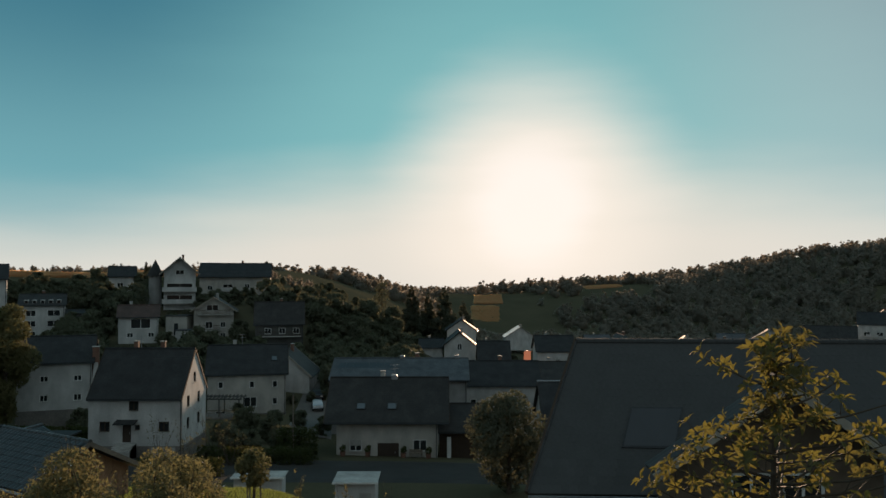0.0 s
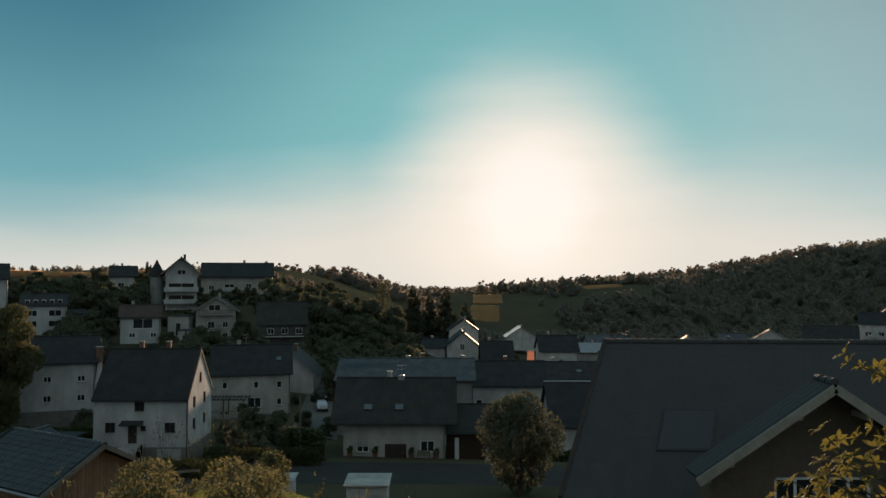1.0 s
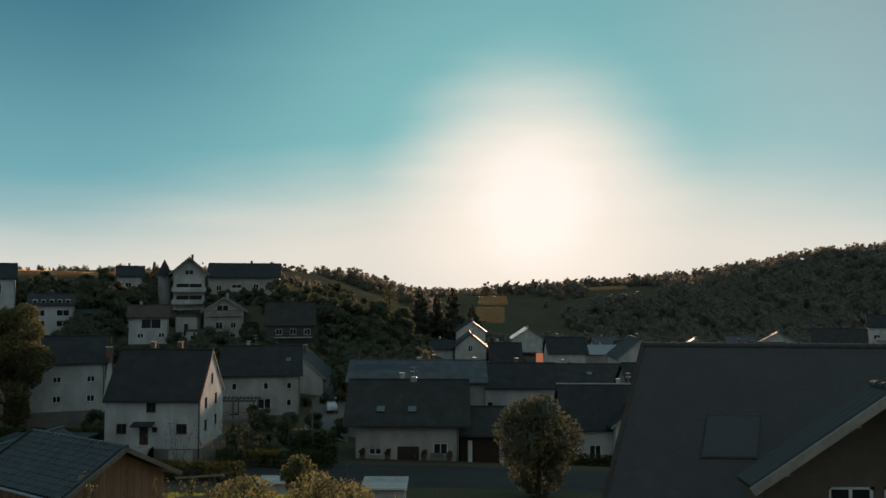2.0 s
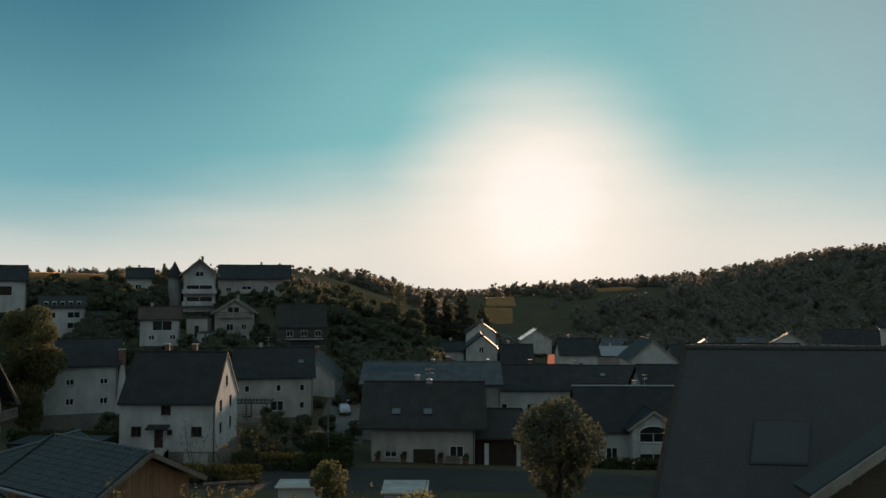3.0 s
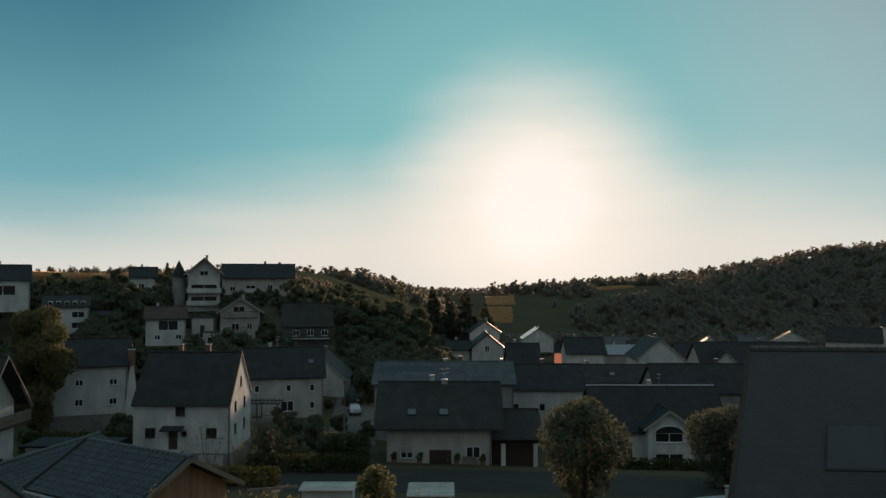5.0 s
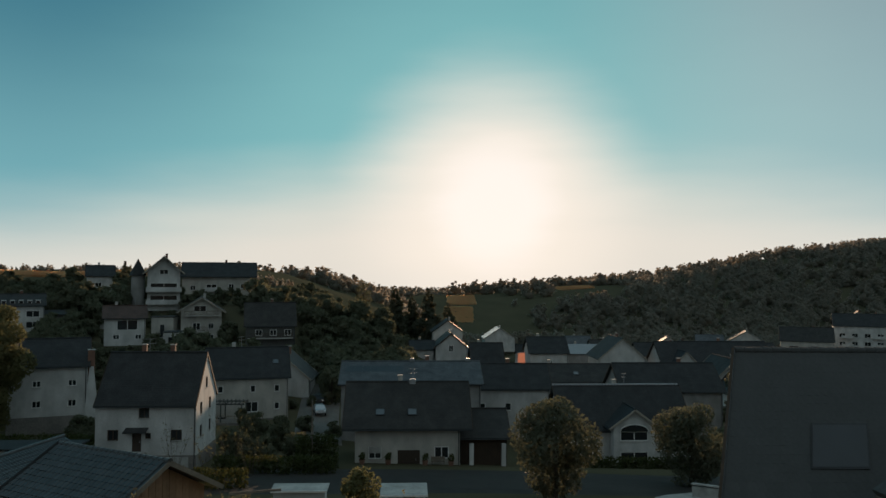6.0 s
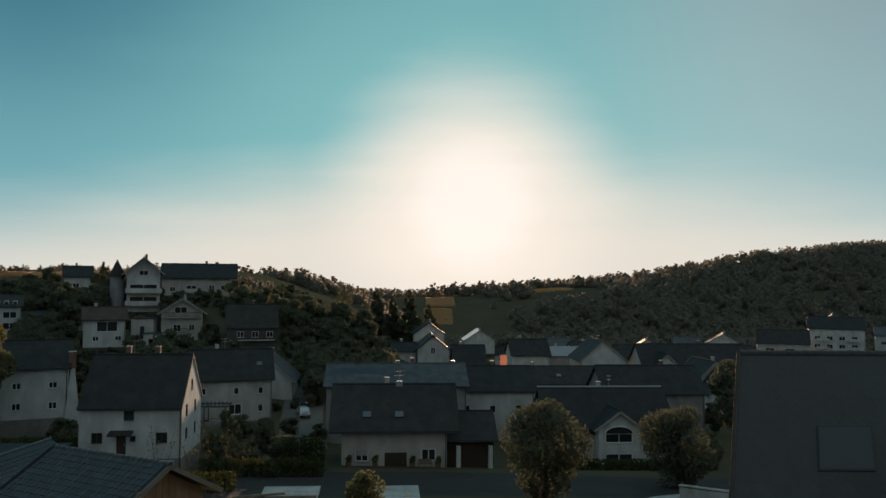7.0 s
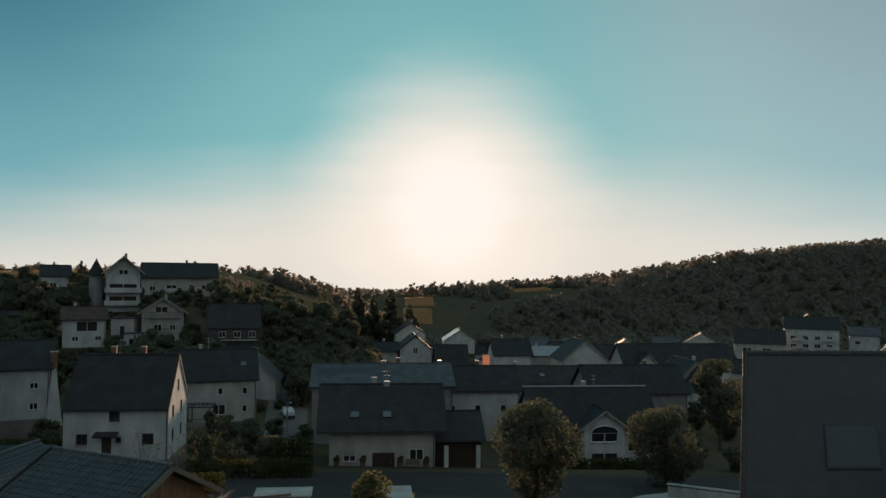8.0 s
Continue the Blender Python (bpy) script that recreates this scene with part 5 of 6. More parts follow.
hedge("clipped dark hedge along the street", -27, -14.5, 88, 89.5, 2.0, 1, 6000)
hedge("clipped dark hedge by the lawn", -30, -22, 79, 80.4, 1.6, 2, 4000)
hedge("tall dark hedge beside the central house", -18.8, -14.6, 92, 94, 3.4, 3, 5000)
hedge("dark hedge below the gabled house", 13, 33, 98.5, 100, 1.0, 4, 5000, size=0.16)
hedge("low hedge at the garage", -56, -42, 96, 97.5, 2.2, 5, 6000, size=0.16)

lw = thing("garden_wall", "pale low garden wall with a flat coping", "wall", at=(24, 74, gz(24, 74)))
bm = bmesh.new()
beam(bm, (-4, 3, -0.5), (2.5, -4.5, 0.2), 0.3, 2.6)
part("wall", bm, CONC, lw)
bm = bmesh.new()
beam(bm, (-4.1, 3.1, 1.03), (2.6, -4.6, 1.73), 0.42, 0.12)
part("coping", bm, CONC, lw)
drape("terrace", [(20, 79), (26, 69)], 9, CONC, "pale paved yard beside the big house", "yard", 0.1)

# planters and a bench along the low house
for k, px in enumerate((-11.9, -8.9, -4.6, -1.6)):
    e = thing("planter", "clay planter with a small leafy shrub", "planter", "planters by the house", at=(px, 96.2, gz(px, 96.2) + 0.05))
    bm = bmesh.new()
    tube(bm, (0, 0, -0.1), (0, 0, 0.5), 0.26, 0.36, 12)
    part("pot", bm, BRICK, e)
    V, F = leaf_cloud(np.random.default_rng(60 + k), [(0, 0, 0.8, 0.4), (0.1, 0, 1.1, 0.3)], 260, 0.09)
    mesh_part("shrub", V, F, HEDGE, e)
be = thing("bench", "wooden garden bench against the house wall", "bench", at=(-3.1, 96.5, gz(-3.1, 96.5) + 0.05))
bm = bmesh.new()
box(bm, (-0.8, -0.25, 0.4), (0.8, 0.2, 0.46), 0.01)
part("seat", bm, GREYWOOD, be)
bm = bmesh.new()
box(bm, (-0.8, 0.2, 0.5), (0.8, 0.25, 0.9), 0.01)
part("backrest", bm, GREYWOOD, be)
for lx in (-0.7, 0.7):
    bm = bmesh.new()
    box(bm, (lx - 0.04, -0.22, -0.1), (lx + 0.04, 0.24, 0.4))
    part("leg", bm, GREYWOOD, be)

# dark timber terrace with a pergola before the row house
pg = thing("pergola", "dark timber pergola and terrace before the row house", "pergola", at=(-33.6, 120.5, gz(-33.6, 120.5)))
bm = bmesh.new()
box(bm, (-3.2, -0.1, -1.5), (3.2, 3.4, 0.35), 0.03)
part("deck", bm, STONE, pg)
for px in (-3.0, 0.0, 3.0):
    for py in (0.1, 3.1):
        bm = bmesh.new()
        box(bm, (px - 0.08, py - 0.08, 0.35), (px + 0.08, py + 0.08, 2.9), 0.01)
        part("post", bm, DARKCLAD, pg)
for py in (0.1, 3.1):
    bm = bmesh.new()
    box(bm, (-3.4, py - 0.06, 2.9), (3.4, py + 0.06, 3.1))
    part("beam", bm, DARKCLAD, pg)
for i in range(12):
    bm = bmesh.new()
    box(bm, (-3.2 + i * 0.58, -0.3, 3.1), (-3.12 + i * 0.58, 3.5, 3.25))
    part("rafter", bm, DARKCLAD, pg)
railing(pg, (-3.0, 0.1, 0.35), (3.0, 0.1, 0.35), 0.95, "railing", GREYWOOD, 0.2)

# utility poles
for x, y, h in ((-17.3, 93.0, 7.5), (62, 205, 10)):
    e = thing("utility_pole", "slim grey utility pole", "pole", "utility poles", at=(x, y, gz(x, y)))
    bm = bmesh.new()
    tube(bm, (0, 0, -0.5), (0, 0, h), 0.11, 0.07)
    part("mast", bm, GREYWOOD, e)
    bm = bmesh.new()
    tube(bm, (0, 0, h - 0.02), (0, 0, h + 0.06), 0.1, 0.03)
    part("cap", bm, DARKMETAL, e)

# ---- trees of the village ----
broad_tree(3, 9.0, 7.4, LEAF_YARD, "round broadleaf tree in the yard", (6.1, 72.3, -19.2), n=9000, size=0.17, low=0.05, dense=0.3)
broad_tree(4, 8.6, 7.6, LEAF_YARD, "broadleaf tree beside the gabled house", (22.6, 84.6, gz(22.6, 84.6)), n=9000, size=0.17, low=0.05, dense=0.3)
broad_tree(9, 13.5, 8.0, LEAF_YARD, "tall broadleaf tree beyond the gabled house", (44.2, 118, gz(44.2, 118)), n=6000, size=0.26)
broad_tree(5, 17.3, 10.4, LEAF_GOLD, "tall golden-leaved tree beside the white house", (-58.9, 107.5, -20.8), n=18000, size=0.24, low=0.12)

T_A = broad_tree(21, 8, 7.5, LEAF, "green broadleaf tree on the hillside", (-19, 200, gz(-19, 200)), n=2200, size=0.34, low=0.05, group="hillside trees", dense=0.75)
T_B = broad_tree(22, 8, 6.0, LEAF, "green broadleaf tree on the hillside", (-13, 206, gz(-13, 206)), n=2000, size=0.34, low=0.05, group="hillside trees", dense=0.75)
T_C = broad_tree(23, 6, 7.0, LEAF, "low spreading bush on the slope", (-28, 205, gz(-28, 205)), n=1800, size=0.30, low=0.0, name="bush", category="bush", group="hillside bushes", dense=0.75)
T_E = broad_tree(25, 8, 7.5, LEAF, "green broadleaf tree among the hillside bushes", (-26, 188, gz(-26, 188)), n=750, size=0.5, low=0.03, group="hillside trees", dense=0.8)
T_F = broad_tree(26, 6, 6.5, LEAF, "low dense tree among the hillside bushes", (-24, 196, gz(-24, 196)), n=650, size=0.45, low=0.0, group="hillside trees", dense=0.8)
T_D = broad_tree(24, -0.6 - gz(-21.3, 282), 6.0, LEAF, "airy tree on the ridge", (-21.3, 282, gz(-21.3, 282)), n=700, size=0.32, low=0.2, group="hillside trees")
CON_H = -1.7 - gz(-10.2, 264)
C_A = conifer(31, CON_H, 9.6, "broad dark conifer on the ridge", (-10.2, 264, gz(-10.2, 264)), n=12000, size=0.36, group="hillside conifers")
C_B = conifer(32, 8.0, 3.2, "slim dark conifer near the hilltop", (-82.4, 222, gz(-82.4, 222)), n=1500, size=0.25, group="hillside conifers")
for x, y, s, src in ((0.7, 264, (-2.2 - gz(0.7, 264)) / CON_H, C_A), (7.2, 268, (-6.5 - gz(7.2, 268)) / CON_H, C_A), (-4.8, 270, (-5.6 - gz(-4.8, 270)) / CON_H, C_A), (-100, 232, 0.6, T_A), (-88, 240, 0.45, T_B), (-58, 246, 0.4, T_A), (-50, 250, 0.4, T_B), (-41, 233, 0.45, T_A),
                     (-44, 226, 0.6, T_C), (-32, 252, 0.6, T_A), (-74, 226, 0.5, C_B), (-28, 258, 0.5, T_B), (-18, 252, 0.6, T_A), (-15, 268, 0.7, T_B), (76, 312, 1.0, T_A), (84, 318, 1.15, T_B), (92, 330, 0.9, T_A),
                     (205, 322, 1.0, T_A), (170, 338, 0.9, T_B), (150, 330, 0.8, T_A), (120, 345, 0.8, T_B), (215, 300, 1.1, T_A)):
    place(src, x, y, s, (x * 37 + y * 11) % 360)

BOXES = []
for o in bpy.data.objects:
    if o.name.split(".")[0] == "house" and o.parent is None:
        xs = [c.location.x + v.co.x for c in o.children if c.name.startswith("roof") and c.type == "MESH" for v in c.data.vertices]
        ys = [c.location.y + v.co.y for c in o.children if c.name.startswith("roof") and c.type == "MESH" for v in c.data.vertices]
        if xs:
            BOXES.append((o.location.x + min(xs), o.location.x + max(xs), o.location.y + min(ys), o.location.y + max(ys)))


def free_spot(x, y, r, ahead):
    """Clear of every house, and of the view on to its front."""
    for x0, x1, y0, y1 in BOXES:
        if x0 - r < x < x1 + r and y0 - r < y < y1 + r:
            return False
        k = y0 / y
        if ahead and y0 - ahead < y < y0 and x0 - r < x * k < x1 + r:
            return False
    return True


FILL = []


def scatter(src, x, y, s, turn, far):
    """A tree by itself where it stands near enough to be told apart, else one of the joined thicket."""
    if far:
        FILL.append((T_F if src is T_C else T_E, x, y, s, turn))
    else:
        place(src, x, y, s, turn)


def thicket(label, spots):
    V, F, first, slot = [], [], 0, []
    for src, x, y, s, turn in spots:
        c, q = math.cos(radians(turn)) * s, math.sin(radians(turn)) * s
        m = np.array([(c, -q, 0), (q, c, 0), (0, 0, s)])
        for child in src.children:
            me = child.data
            v = np.empty(len(me.vertices) * 3)
            me.vertices.foreach_get("co", v)
            V.append(v.reshape(-1, 3) @ m.T + np.array([x, y, gz(x, y)]))
            F += [tuple(i + first for i in p.vertices) for p in me.polygons]
            slot += [0 if me.materials[0] == LEAF else 1] * len(me.polygons)
            first += len(me.vertices)
    me = bpy.data.meshes.new("thicket")
    me.from_pydata(np.concatenate(V).tolist(), [], F)
    me.materials.append(LEAF)
    me.materials.append(BARK)
    me.polygons.foreach_set("material_index", slot)
    tagged(new("thicket", me), label, "trees", kind="stuff")


rng = random.Random(11)
count = 0
while count < 520:
    x, y = rng.uniform(-125, 8), rng.uniform(138, 285)
    if x > -14 + (y - 138) * 0.2:
        continue
    s = rng.uniform(0.5, 0.9) if y < 195 else rng.uniform(0.28, 0.5)
    if (x < -42 and y > 222) or (x > -34 and y > 232):
        continue
    if not free_spot(x, y, 4.2 * s, 16):
        continue
    scatter(rng.choice((T_A, T_B, T_A, T_B, T_C)), x, y, s, rng.uniform(0, 360), count > 70)
    count += 1
count = 0
while count < 220:
    x, y = rng.uniform(-120, 5), rng.uniform(128, 240)
    s = rng.uniform(0.28, 0.55)
    if not free_spot(x, y, 2.0, 9):
        continue
    scatter(T_C, x, y, s, rng.uniform(0, 360), count > 60)
    count += 1
count = 0
while count < 110:
    x, y = rng.uniform(0, 230), rng.uniform(140, 360)
    if x > y * 0.72:
        continue
    s = rng.uniform(0.35, 0.7)
    if not free_spot(x, y, 4.0 * s, 22):
        continue
    scatter(rng.choice((T_A, T_B, T_C)), x, y, s, rng.uniform(0, 360), count > 40)
    count += 1
for x, y, s, src in ((-45, 100, 0.35, T_C), (-27, 100, 0.45, T_C), (-47, 104, 0.5, T_A), (-24, 112, 0.35, T_C), (9, 98, 0.35, T_C), (-44, 108, 0.5, T_B), (34, 104, 0.6, T_A), (36, 96, 0.5, T_C), (-66, 100, 0.9, T_A), (-72, 112, 0.9, T_B), (-68, 122, 0.8, T_A),
                     (-29, 104, 0.4, T_C), (-26, 107, 0.5, T_A), (-22.5, 104, 0.45, T_B), (-24.5, 116, 0.4, T_C), (-28, 113, 0.35, T_C), (-21, 118, 0.4, T_C), (-30, 118, 0.35, T_B), (-20, 99, 0.5, T_C), (-23.5, 97, 0.5, T_C), (-25, 94, 0.4, T_B),
                     (-40.5, 120, 0.35, T_C), (-16.6, 112, 0.4, T_B), (50, 128, 0.6, T_A), (48, 136, 0.7, T_B)):
    place(src, x, y, s, (x * 37 + y * 11) % 360)


# bushes and trees hugging the hillside houses, their tops at the height of the lowest windows
for x0, x1, y0, y1 in BOXES:
    if 140 < y0 < 240 and x1 < -20:
        for k in range(7):
            q = (k + 0.5 + rng.uniform(-0.4, 0.4)) / 7
            place(rng.choice((T_C, T_A, T_B)), x0 - 1 + (x1 - x0 + 2) * q, y0 - 2.0 - 7 * rng.random(), rng.uniform(0.24, 0.42), rng.uniform(0, 360))
        for xx in (x0 - 2.8, x1 + 2.8):
            place(rng.choice((T_A, T_B)), xx, y0 + rng.uniform(0, 4), rng.uniform(0.5, 0.75), rng.uniform(0, 360))

thicket("dense dark bushes and trees over the hillside", [f for f in FILL if f[1] < 8])
thicket("trees scattered between the valley houses", [f for f in FILL if f[1] >= 8])

# ---- far woods ----
def far_wood(label, spots, h, leaf, seed, n=150, size=0.62):
    rng = np.random.default_rng(seed)
    V, F, base = [], [], 0
    for i, (x, y) in enumerate(spots):
        hh = h * (0.65 + 0.6 * rng.random())
        w = hh * (0.5 if rng.random() < 0.3 else 0.85)
        z = gz(x, y)
        blobs = [(x + rng.normal() * w * 0.22, y + rng.normal() * w * 0.22, z + hh * (0.25 + 0.68 * k / 5), w * (0.62 - 0.085 * k)) for k in range(6)]
        v, f = leaf_cloud(rng, blobs, n, size)
        v2, f2 = leaf_mass(rng, blobs, 0.66)
        F += [tuple(q + base for q in g) for g in f] + [tuple(q + base + len(v) for q in g) for g in f2]
        V += [v, v2]
        base += len(v) + len(v2)
    me = bpy.data.meshes.new("far_wood")
    me.from_pydata(np.concatenate(V).tolist(), [], F)
    me.materials.append(leaf)
    me.polygons.foreach_set("use_smooth", [len(f) == 3 for f in F])
    tagged(new("far_wood", me), label, "wood", kind="stuff")


rng = random.Random(5)
spots = []
while len(spots) < 3300:
    x, y = rng.uniform(-140, 760), rng.uniform(440, 760)
    if y < x * 0.95:
        continue
    crest = y > (672 if x < 165 else 612) + 25 * math.sin(x * 0.03)
    patch = noise.noise(Vector((x * 0.011, y * 0.014, 3.7))) > (-0.75 if x > 150 else -0.05)
    gap = 4 < x < 66 and y < 590
    gap2 = 96 < x < 148 and 540 < y < 622
    if (crest or patch or rng.random() < 0.03) and not gap and not gap2:
        spots.append((x, y))
# the haze over these woods is only in their lifted leaf colour
far_wood("dark mixed wood on the far hills", spots, 8.5, LEAF_HAZED, 6, 95)
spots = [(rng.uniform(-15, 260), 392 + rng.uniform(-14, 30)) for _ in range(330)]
far_wood("dark trees along the valley edge", spots, 7.5, LEAF_HAZED, 8, 130, 0.5)
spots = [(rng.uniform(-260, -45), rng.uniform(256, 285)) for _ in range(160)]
far_wood("low bushes along the hilltop field", spots, 2.4, LEAF_HAZED, 9, 130, 0.2)


# ---- ripe fields on the far slope ----
STRAWB = leaf_mat("ripe_straw", (0.42, 0.28, 0.15), (0.48, 0.32, 0.17), (0.92, 0.60, 0.33), 0.75)


def straw_field(label, x0, x1, y0, y1, n, seed, lean=0.0):
    rng = np.random.default_rng(seed)
    gx, gy = rng.uniform(x0, x1, n), rng.uniform(y0, y1, n)
    gx = gx + (gy - y0) * lean
    gy = np.round(gy / 2.2) * 2.2 + rng.normal(0, 0.25, n)
    z = ground_z(gx, gy)
    w, h = rng.uniform(0.5, 1.3, n), rng.uniform(0.5, 1.0, n)
    o = rng.normal(0, 0.3, n)
    V = np.stack([np.stack([gx - w, gy, z - 0.1], 1), np.stack([gx + w, gy + o, z - 0.1], 1), np.stack([gx + w, gy + o + 0.3, z + h], 1), np.stack([gx - w, gy + 0.3, z + h], 1)], 1).reshape(-1, 3)
    me = bpy.data.meshes.new("field")
    me.from_pydata(V.tolist(), [], [(4 * i, 4 * i + 1, 4 * i + 2, 4 * i + 3) for i in range(n)])
    me.materials.append(STRAWB)
    tagged(new("field", me), label, "field", kind="stuff")


straw_field("ripe golden field on the far slope", 22, 40, 536, 582, 5000, 1, 0.05)
straw_field("paler ripe field below the golden one", 18, 35, 490, 526, 700, 2, 0.05)
straw_field("narrow golden field below the far wood", 108, 134, 594, 618, 2500, 3)
straw_field("pale stubble field on the hilltop", -190, -70, 244, 252, 5000, 4)

# ---- garden in front ----


def whorl(rng, tip, way, n, length, V, F):
    """A fan of long leaves round a twig's end, each folded along its midrib."""
    way = Vector(way).normalized()
    side = way.orthogonal().normalized()
    for i in range(n):
        a = 2 * math.pi * i / n + rng.uniform(-0.3, 0.3)
        out = (Matrix.Rotation(a, 3, way) @ side)
        d = (out * rng.uniform(0.8, 1.2) + way * rng.uniform(0.1, 0.8)).normalized()
        d.z -= rng.uniform(0.0, 0.25)
        wv = d.cross(way).normalized()
        nn = wv.cross(d).normalized()
        l, w = length * rng.uniform(0.7, 1.2), length * rng.uniform(0.15, 0.21)
        base = Vector(tip) + d * 0.01
        mid, end = base + d * l * 0.55 + nn * l * 0.05, base + d * l - nn * l * 0.10
        k = len(V)
        q1, q2 = base + d * l * 0.25, base + d * l * 0.8 - nn * l * 0.02
        V += [base, q1 + wv * w * 0.8 + nn * w * 0.3, mid + wv * w + nn * w * 0.3, q2 + wv * w * 0.55, end, q2 - wv * w * 0.55, mid - wv * w + nn * w * 0.3, q1 - wv * w * 0.8 + nn * w * 0.3, q1, mid, q2]
        F += [(k, k + 1, k + 8), (k + 1, k + 2, k + 9, k + 8), (k + 2, k + 3, k + 10, k + 9), (k + 3, k + 4, k + 10),
              (k, k + 8, k + 7), (k + 7, k + 8, k + 9, k + 6), (k + 6, k + 9, k + 10, k + 5), (k + 5, k + 10, k + 4)]


def near_tree():
    """The young garden tree with long pointed leaves in whorls at the twig ends."""
    rng = random.Random(17)
    bx, by = 3.36, 7.15
    g = gz(bx, by)
    e = thing("garden_tree", "young garden tree with golden-green whorled leaves lit from behind", "tree", at=(bx, by, g))
    bm = bmesh.new()
    top = -0.55 - g
    pts = [Vector((0, 0, -0.4)), Vector((0.05, 0.03, top * 0.35)), Vector((-0.06, 0, top * 0.65)), Vector((0.0, 0.05, top * 0.85)), Vector((-0.12, 0, top))]
    for i, (a, b) in enumerate(zip(pts, pts[1:])):
        tube(bm, a, b, 0.055 - 0.012 * i, 0.055 - 0.012 * (i + 1), 7)
    part("trunk", bm, BARK, e)
    tips = [(pts[-1], Vector((0, 0, 1)))]
    bl = bmesh.new()
    for i in range(120):
        f = 0.42 + 0.565 * ((i + rng.random()) / 120) ** 1.7
        z = top * f
        a = i * 2.4 + rng.uniform(-0.3, 0.3)
        # crown wider low down, broad towards the east
        reach = 0.14 + 1.2 * (1 - f) + 0.95 * float(ss(0.86, 0.72, f)) + (0.5 if 0.84 < f < 0.92 and i % 3 == 0 else 0.0)
        reach *= rng.uniform(0.65, 1.1) * (1.25 if math.cos(a) > 0 else 0.82)
        root = Vector((0, 0, z - 0.12 * reach))
        elbow = Vector((math.cos(a) * reach * 0.55, math.sin(a) * reach * 0.55, z + 0.02))
        end = Vector((math.cos(a) * reach, math.sin(a) * reach, z + 0.20 * reach))
        tube(bl, root, elbow, 0.016, 0.011, 5)
        tube(bl, elbow, end, 0.011, 0.005, 5)
        tips.append((end, end - elbow + Vector((0, 0, 0.15))))
        for _ in range(rng.randint(2, 4)):
            t = rng.uniform(0.35, 0.95)
            p = elbow.lerp(end, t) if t > 0.5 else root.lerp(elbow, t * 2)
            q = p + Vector((rng.uniform(-0.2, 0.2), rng.uniform(-0.2, 0.2), rng.uniform(0.02, 0.2)))
            tube(bl, p, q, 0.006, 0.003, 4)
            tips.append((q, q - p + Vector((0, 0, 0.05))))
    tagged(part("branch_work", bl, BARK, e), kind="stuff")
    V, F = [], []
    single = 0
    for tip, way in tips:
        v, f = [], []
        whorl(rng, tip, way, rng.randint(5, 7), 0.125, v, f)
        if single < 300:
            # each leaf whorl by itself
            for i in range(len(v) // 11):
                if single >= 300:
                    break
                me = bpy.data.meshes.new("leaf")
                me.from_pydata([tuple(p) for p in v[i * 11:i * 11 + 11]], [], [tuple(q - i * 11 for q in h) for h in f[i * 8:i * 8 + 8]])
                me.materials.append(LEAF_NEAR)
                o = new("leaf", me)
                o.parent = e
                single += 1
        else:
            F += [tuple(q + len(V) for q in h) for h in f]
            V += v
    o = mesh_part("foliage", np.array([p[:] for p in V]), F, LEAF_NEAR, e)
    tagged(o, kind="stuff")


near_tree()


def blossom_bush(label, x, y, ztop, w, seed, n):
    """A dense shrub with small leaves and a few pale blossoms."""
    g = gz(x, y)
    h = ztop - g
    rng = np.random.default_rng(seed)
    e = thing("shrub", label, "shrub", "flowering shrubs", at=(x, y, g))
    bm = bmesh.new()
    blobs = []
    for i in range(34):
        a, r = rng.random() * 6.28, w * 0.5 * math.sqrt(rng.random())
        cx, cy = math.cos(a) * r, math.sin(a) * r * 0.8
        br = 0.16 * w * (0.8 + 0.6 * rng.random())
        lim = h - 0.35 * w * (r / (w * 0.5)) ** 2 - br * 0.8
        cz = lim - 1.3 * w * rng.random() ** 1.5
        blobs.append((cx, cy, cz, br))
        tube(bm, (cx * 0.15, cy * 0.15, -0.2), (cx, cy, cz), 0.022, 0.006, 5)
        for _ in range(2):
            tube(bm, (cx, cy, cz), (cx + rng.normal() * br * 0.6, cy + rng.normal() * br * 0.6, cz + br * (0.9 + 0.5 * rng.random())), 0.006, 0.003, 4)
    tagged(part("woody_base", bm, BARK, e), kind="stuff")
    V, F = leaf_cloud(rng, blobs, n, 0.024)
    mesh_part("foliage", V, F, LEAF_BUSH, e)
    V, F = leaf_cloud(rng, blobs, 90, 0.016)
    V = V * np.array([1.02, 1.02, 1.02])
    mesh_part("blossoms", V, F, PVC, e, "small pale blossoms")
    return e


blossom_bush("dense garden shrub with small golden leaves", -4.15, 9.05, -1.8, 2.0, 1, 30000)
blossom_bush("dense garden shrub with pale blossoms", -3.7, 10.3, -2.2, 1.9, 2, 28000)
blossom_bush("low garden shrub in golden light", -5.4, 9.3, -2.45, 1.4, 3, 12000)
blossom_bush("spreading garden shrub between its neighbours", -4.9, 9.2, -2.2, 1.5, 4, 14000)


def staked_sapling(x, y, ztop, w, label, seed, n=1800):
    g = gz(x, y)
    h = ztop - g
    e = broad_tree(seed, h, w, LEAF_GOLD, label, (x, y, g), n=n, size=0.09, low=0.45, name="sapling", category="tree", group="saplings")
    for i in range(3):
        a = i * 2.1 + 0.4
        bm = bmesh.new()
        tube(bm, (math.cos(a) * 0.4, math.sin(a) * 0.4, -0.4), (math.cos(a) * 0.36, math.sin(a) * 0.36, h * 0.55), 0.035, 0.035, 6)
        part("stake", bm, GREYWOOD, e)
    return e


staked_sapling(-8.9, 37.4, -8.0, 1.7, "young tree with golden leaves tied to three stakes", 41)


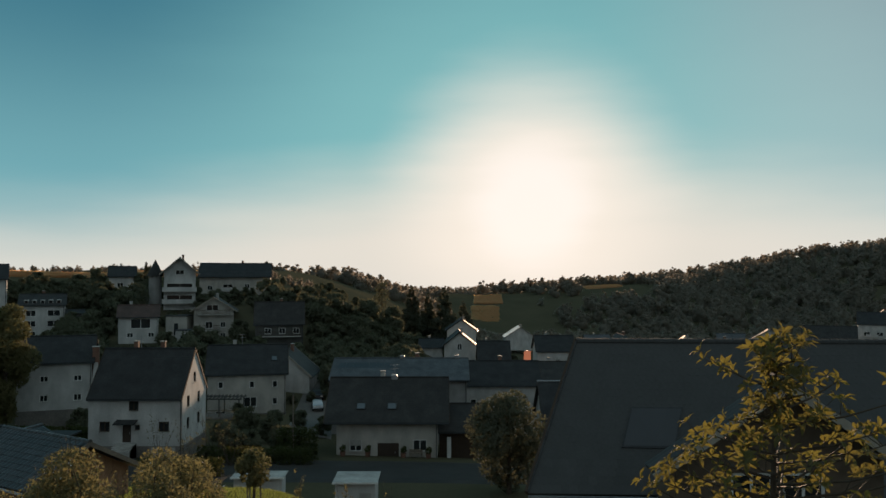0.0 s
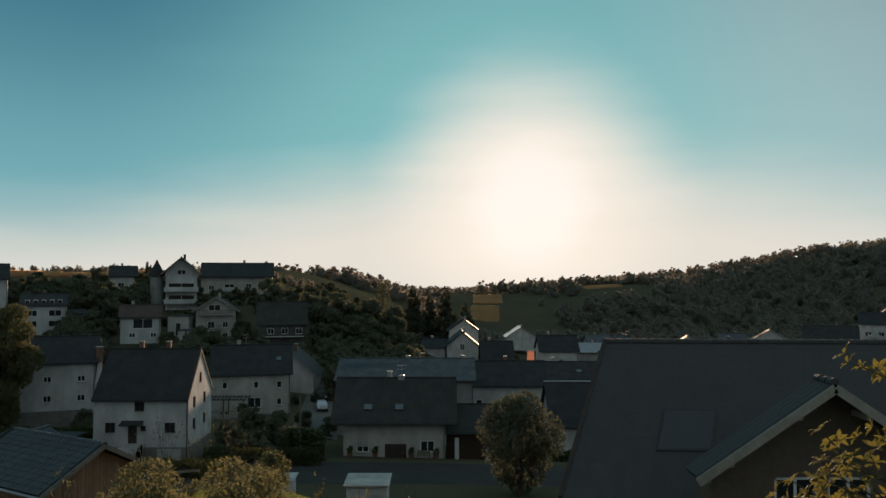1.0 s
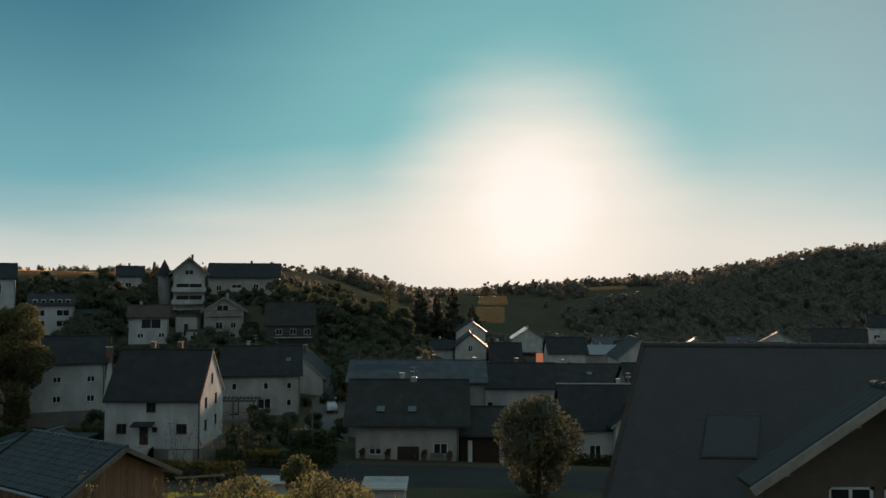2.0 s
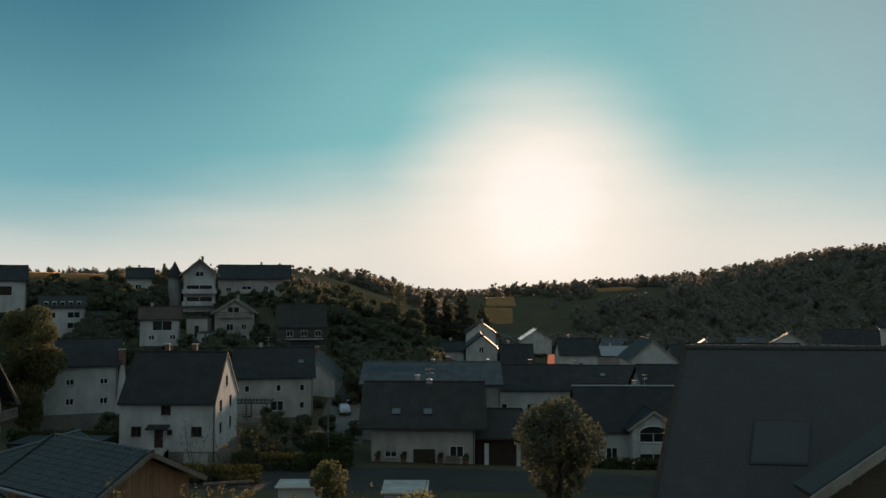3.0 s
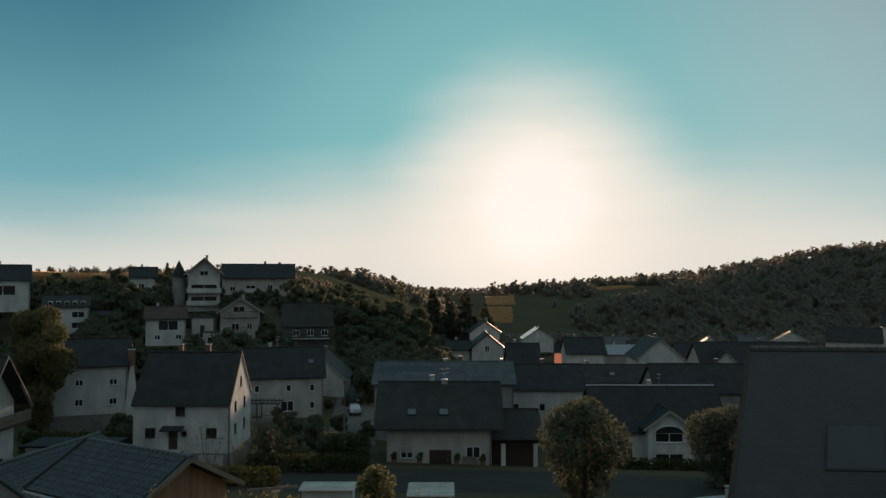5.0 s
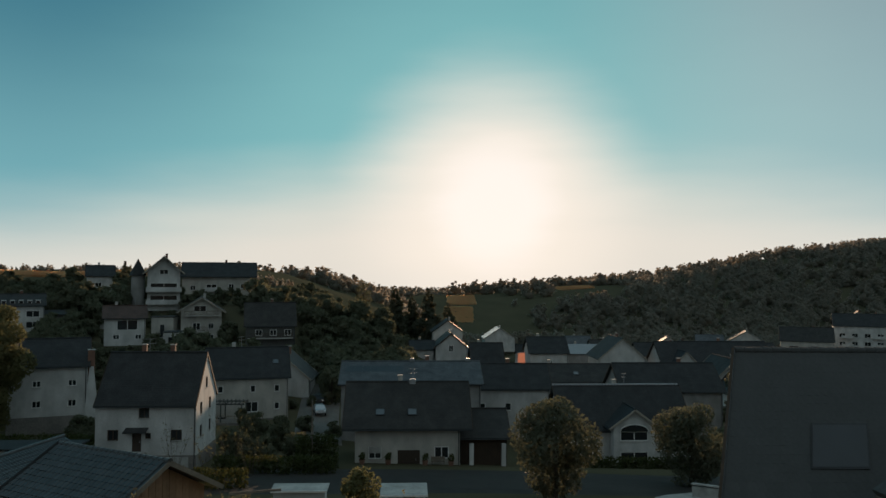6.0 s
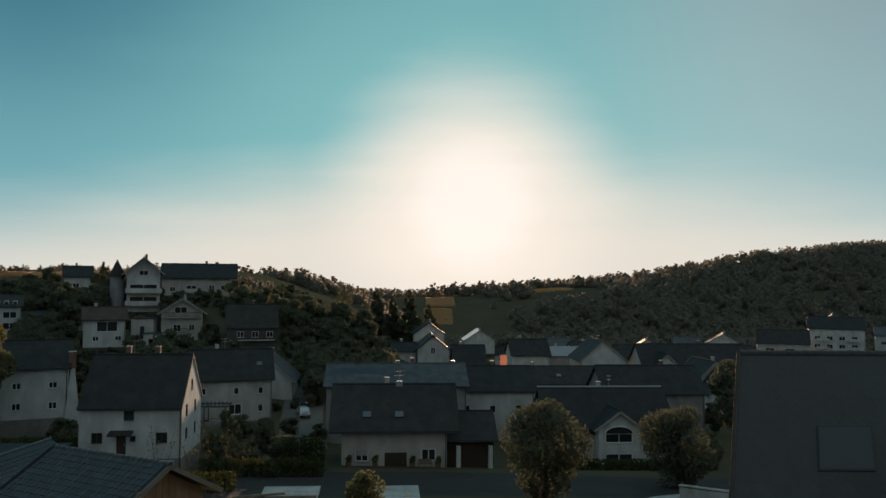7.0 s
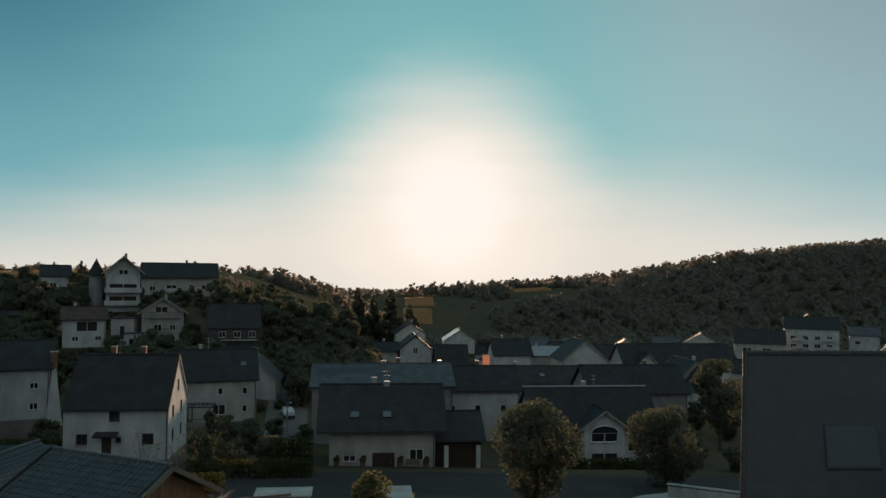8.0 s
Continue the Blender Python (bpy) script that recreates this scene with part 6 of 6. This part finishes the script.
def bare_shrub(x, y, ztop, label, seed, k=16, spread=0.5, leaf=60):
    """Upright bare twigs with a few leaves."""
    g = gz(x, y)
    h = ztop - g
    rng = random.Random(seed)
    e = thing("shrub", label, "shrub", "bare shrubs", at=(x, y, g))
    bm = bmesh.new()
    blobs = []
    for i in range(k):
        a = rng.uniform(0, 6.28)
        hh = h * rng.uniform(0.55, 1.0)
        m = Vector((math.cos(a) * spread * 0.5, math.sin(a) * spread * 0.5, hh * 0.5))
        t = Vector((math.cos(a) * spread * rng.uniform(0.6, 1.2), math.sin(a) * spread, hh))
        tube(bm, (0.05 * math.cos(a), 0.05 * math.sin(a), -0.2), m, 0.02, 0.012, 5)
        tube(bm, m, t, 0.012, 0.005, 5)
        for _ in range(4):
            p = m.lerp(t, rng.random())
            q = p + Vector((rng.uniform(-1, 1), rng.uniform(-1, 1), rng.uniform(0.3, 1.4))) * 0.12 * h * 0.4
            tube(bm, p, q, 0.007, 0.003, 4)
            blobs.append((*q, 0.12))
    tagged(part("woody_base", bm, BARK, e), kind="stuff")
    V, F = leaf_cloud(np.random.default_rng(seed), blobs, leaf, 0.06)
    mesh_part("leaves", V, F, LEAF_BUSH, e)
    return e


bare_shrub(-14.2, 38.0, -9.0, "upright shrub of bare sunlit twigs", 3, 18, 0.5, 120)
bare_shrub(-13.2, 38.6, -9.6, "leafy upright shrub by the lawn", 4, 16, 0.6, 500)
bare_shrub(-15.0, 37.0, -8.9, "bare twiggy shrub beside the larch house", 5, 14, 0.4, 60)
bare_shrub(-17.8, 35.4, -8.1, "thin bare shrub below the tiled roof", 6, 6, 0.5, 30)

bare_shrub(-6.9, 38.2, -9.2, "thin leafy sapling beside the lawn", 42, 6, 0.25, 90)
bare_shrub(-4.6, 37.0, -9.2, "thin bare sapling with few leaves", 43, 5, 0.25, 70)
bare_shrub(-10.6, 37.6, -9.6, "small leafy shrub on the lawn", 44, 9, 0.4, 260)
bare_shrub(-2.4, 36.0, -8.9, "spindly young shrub above the street", 45, 4, 0.3, 40)

# slender birch in front of the white house
bare_shrub(-30.6, 87.0, -14.0, "slender bare birch beside the white house", 9, 14, 1.6, 300)
bare_shrub(-27.0, 86.0, -15.6, "bare twiggy tree beside the white house", 10, 14, 1.6, 300)
bare_shrub(-25.4, 90.0, -13.6, "tall bare tree between the houses", 11, 22, 2.4, 260)
bare_shrub(-23.0, 87.0, -15.8, "bare fruit tree above the hedge", 12, 16, 1.8, 200)

# timber frame round the planting
fr = thing("plant_frame", "weathered timber support frame in the garden", "frame", at=(-13.4, 37.4, gz(-13.4, 37.4)))
for x in (-0.9, 0.0, 0.95):
    bm = bmesh.new()
    beam(bm, (x, 0, -0.4), (x, 0, 2.2), 0.08, 0.08)
    part("post", bm, GREYWOOD, fr)
for z in (0.8, 1.7):
    bm = bmesh.new()
    beam(bm, (-1.1, 0.06, z), (1.1, 0.06, z + 0.15), 0.04, 0.1)
    part("rail", bm, GREYWOOD, fr)

# ground cover: grass blades on the lit lawn
rng_n = np.random.default_rng(12)
N = 52000
gx, gy = rng_n.uniform(-19, 8, N), rng_n.uniform(31, 48, N)
gzv = ground_z(gx, gy)
hh, a = rng_n.uniform(0.06, 0.16, N), rng_n.uniform(0, 6.28, N)
dx, dy = np.cos(a) * 0.03, np.sin(a) * 0.03
V = np.stack([np.stack([gx - dx, gy - dy, gzv - 0.02], 1), np.stack([gx + dx, gy + dy, gzv - 0.02], 1), np.stack([gx + dy * 2, gy - dx * 2, gzv + hh], 1)], 1).reshape(-1, 3)
me = bpy.data.meshes.new("grass")
me.from_pydata(V.tolist(), [], [(3 * i, 3 * i + 1, 3 * i + 2) for i in range(N)])
me.materials.append(LAWN)
tagged(new("grass", me), "sunlit lawn grass on the garden terrace", "grass", kind="stuff")
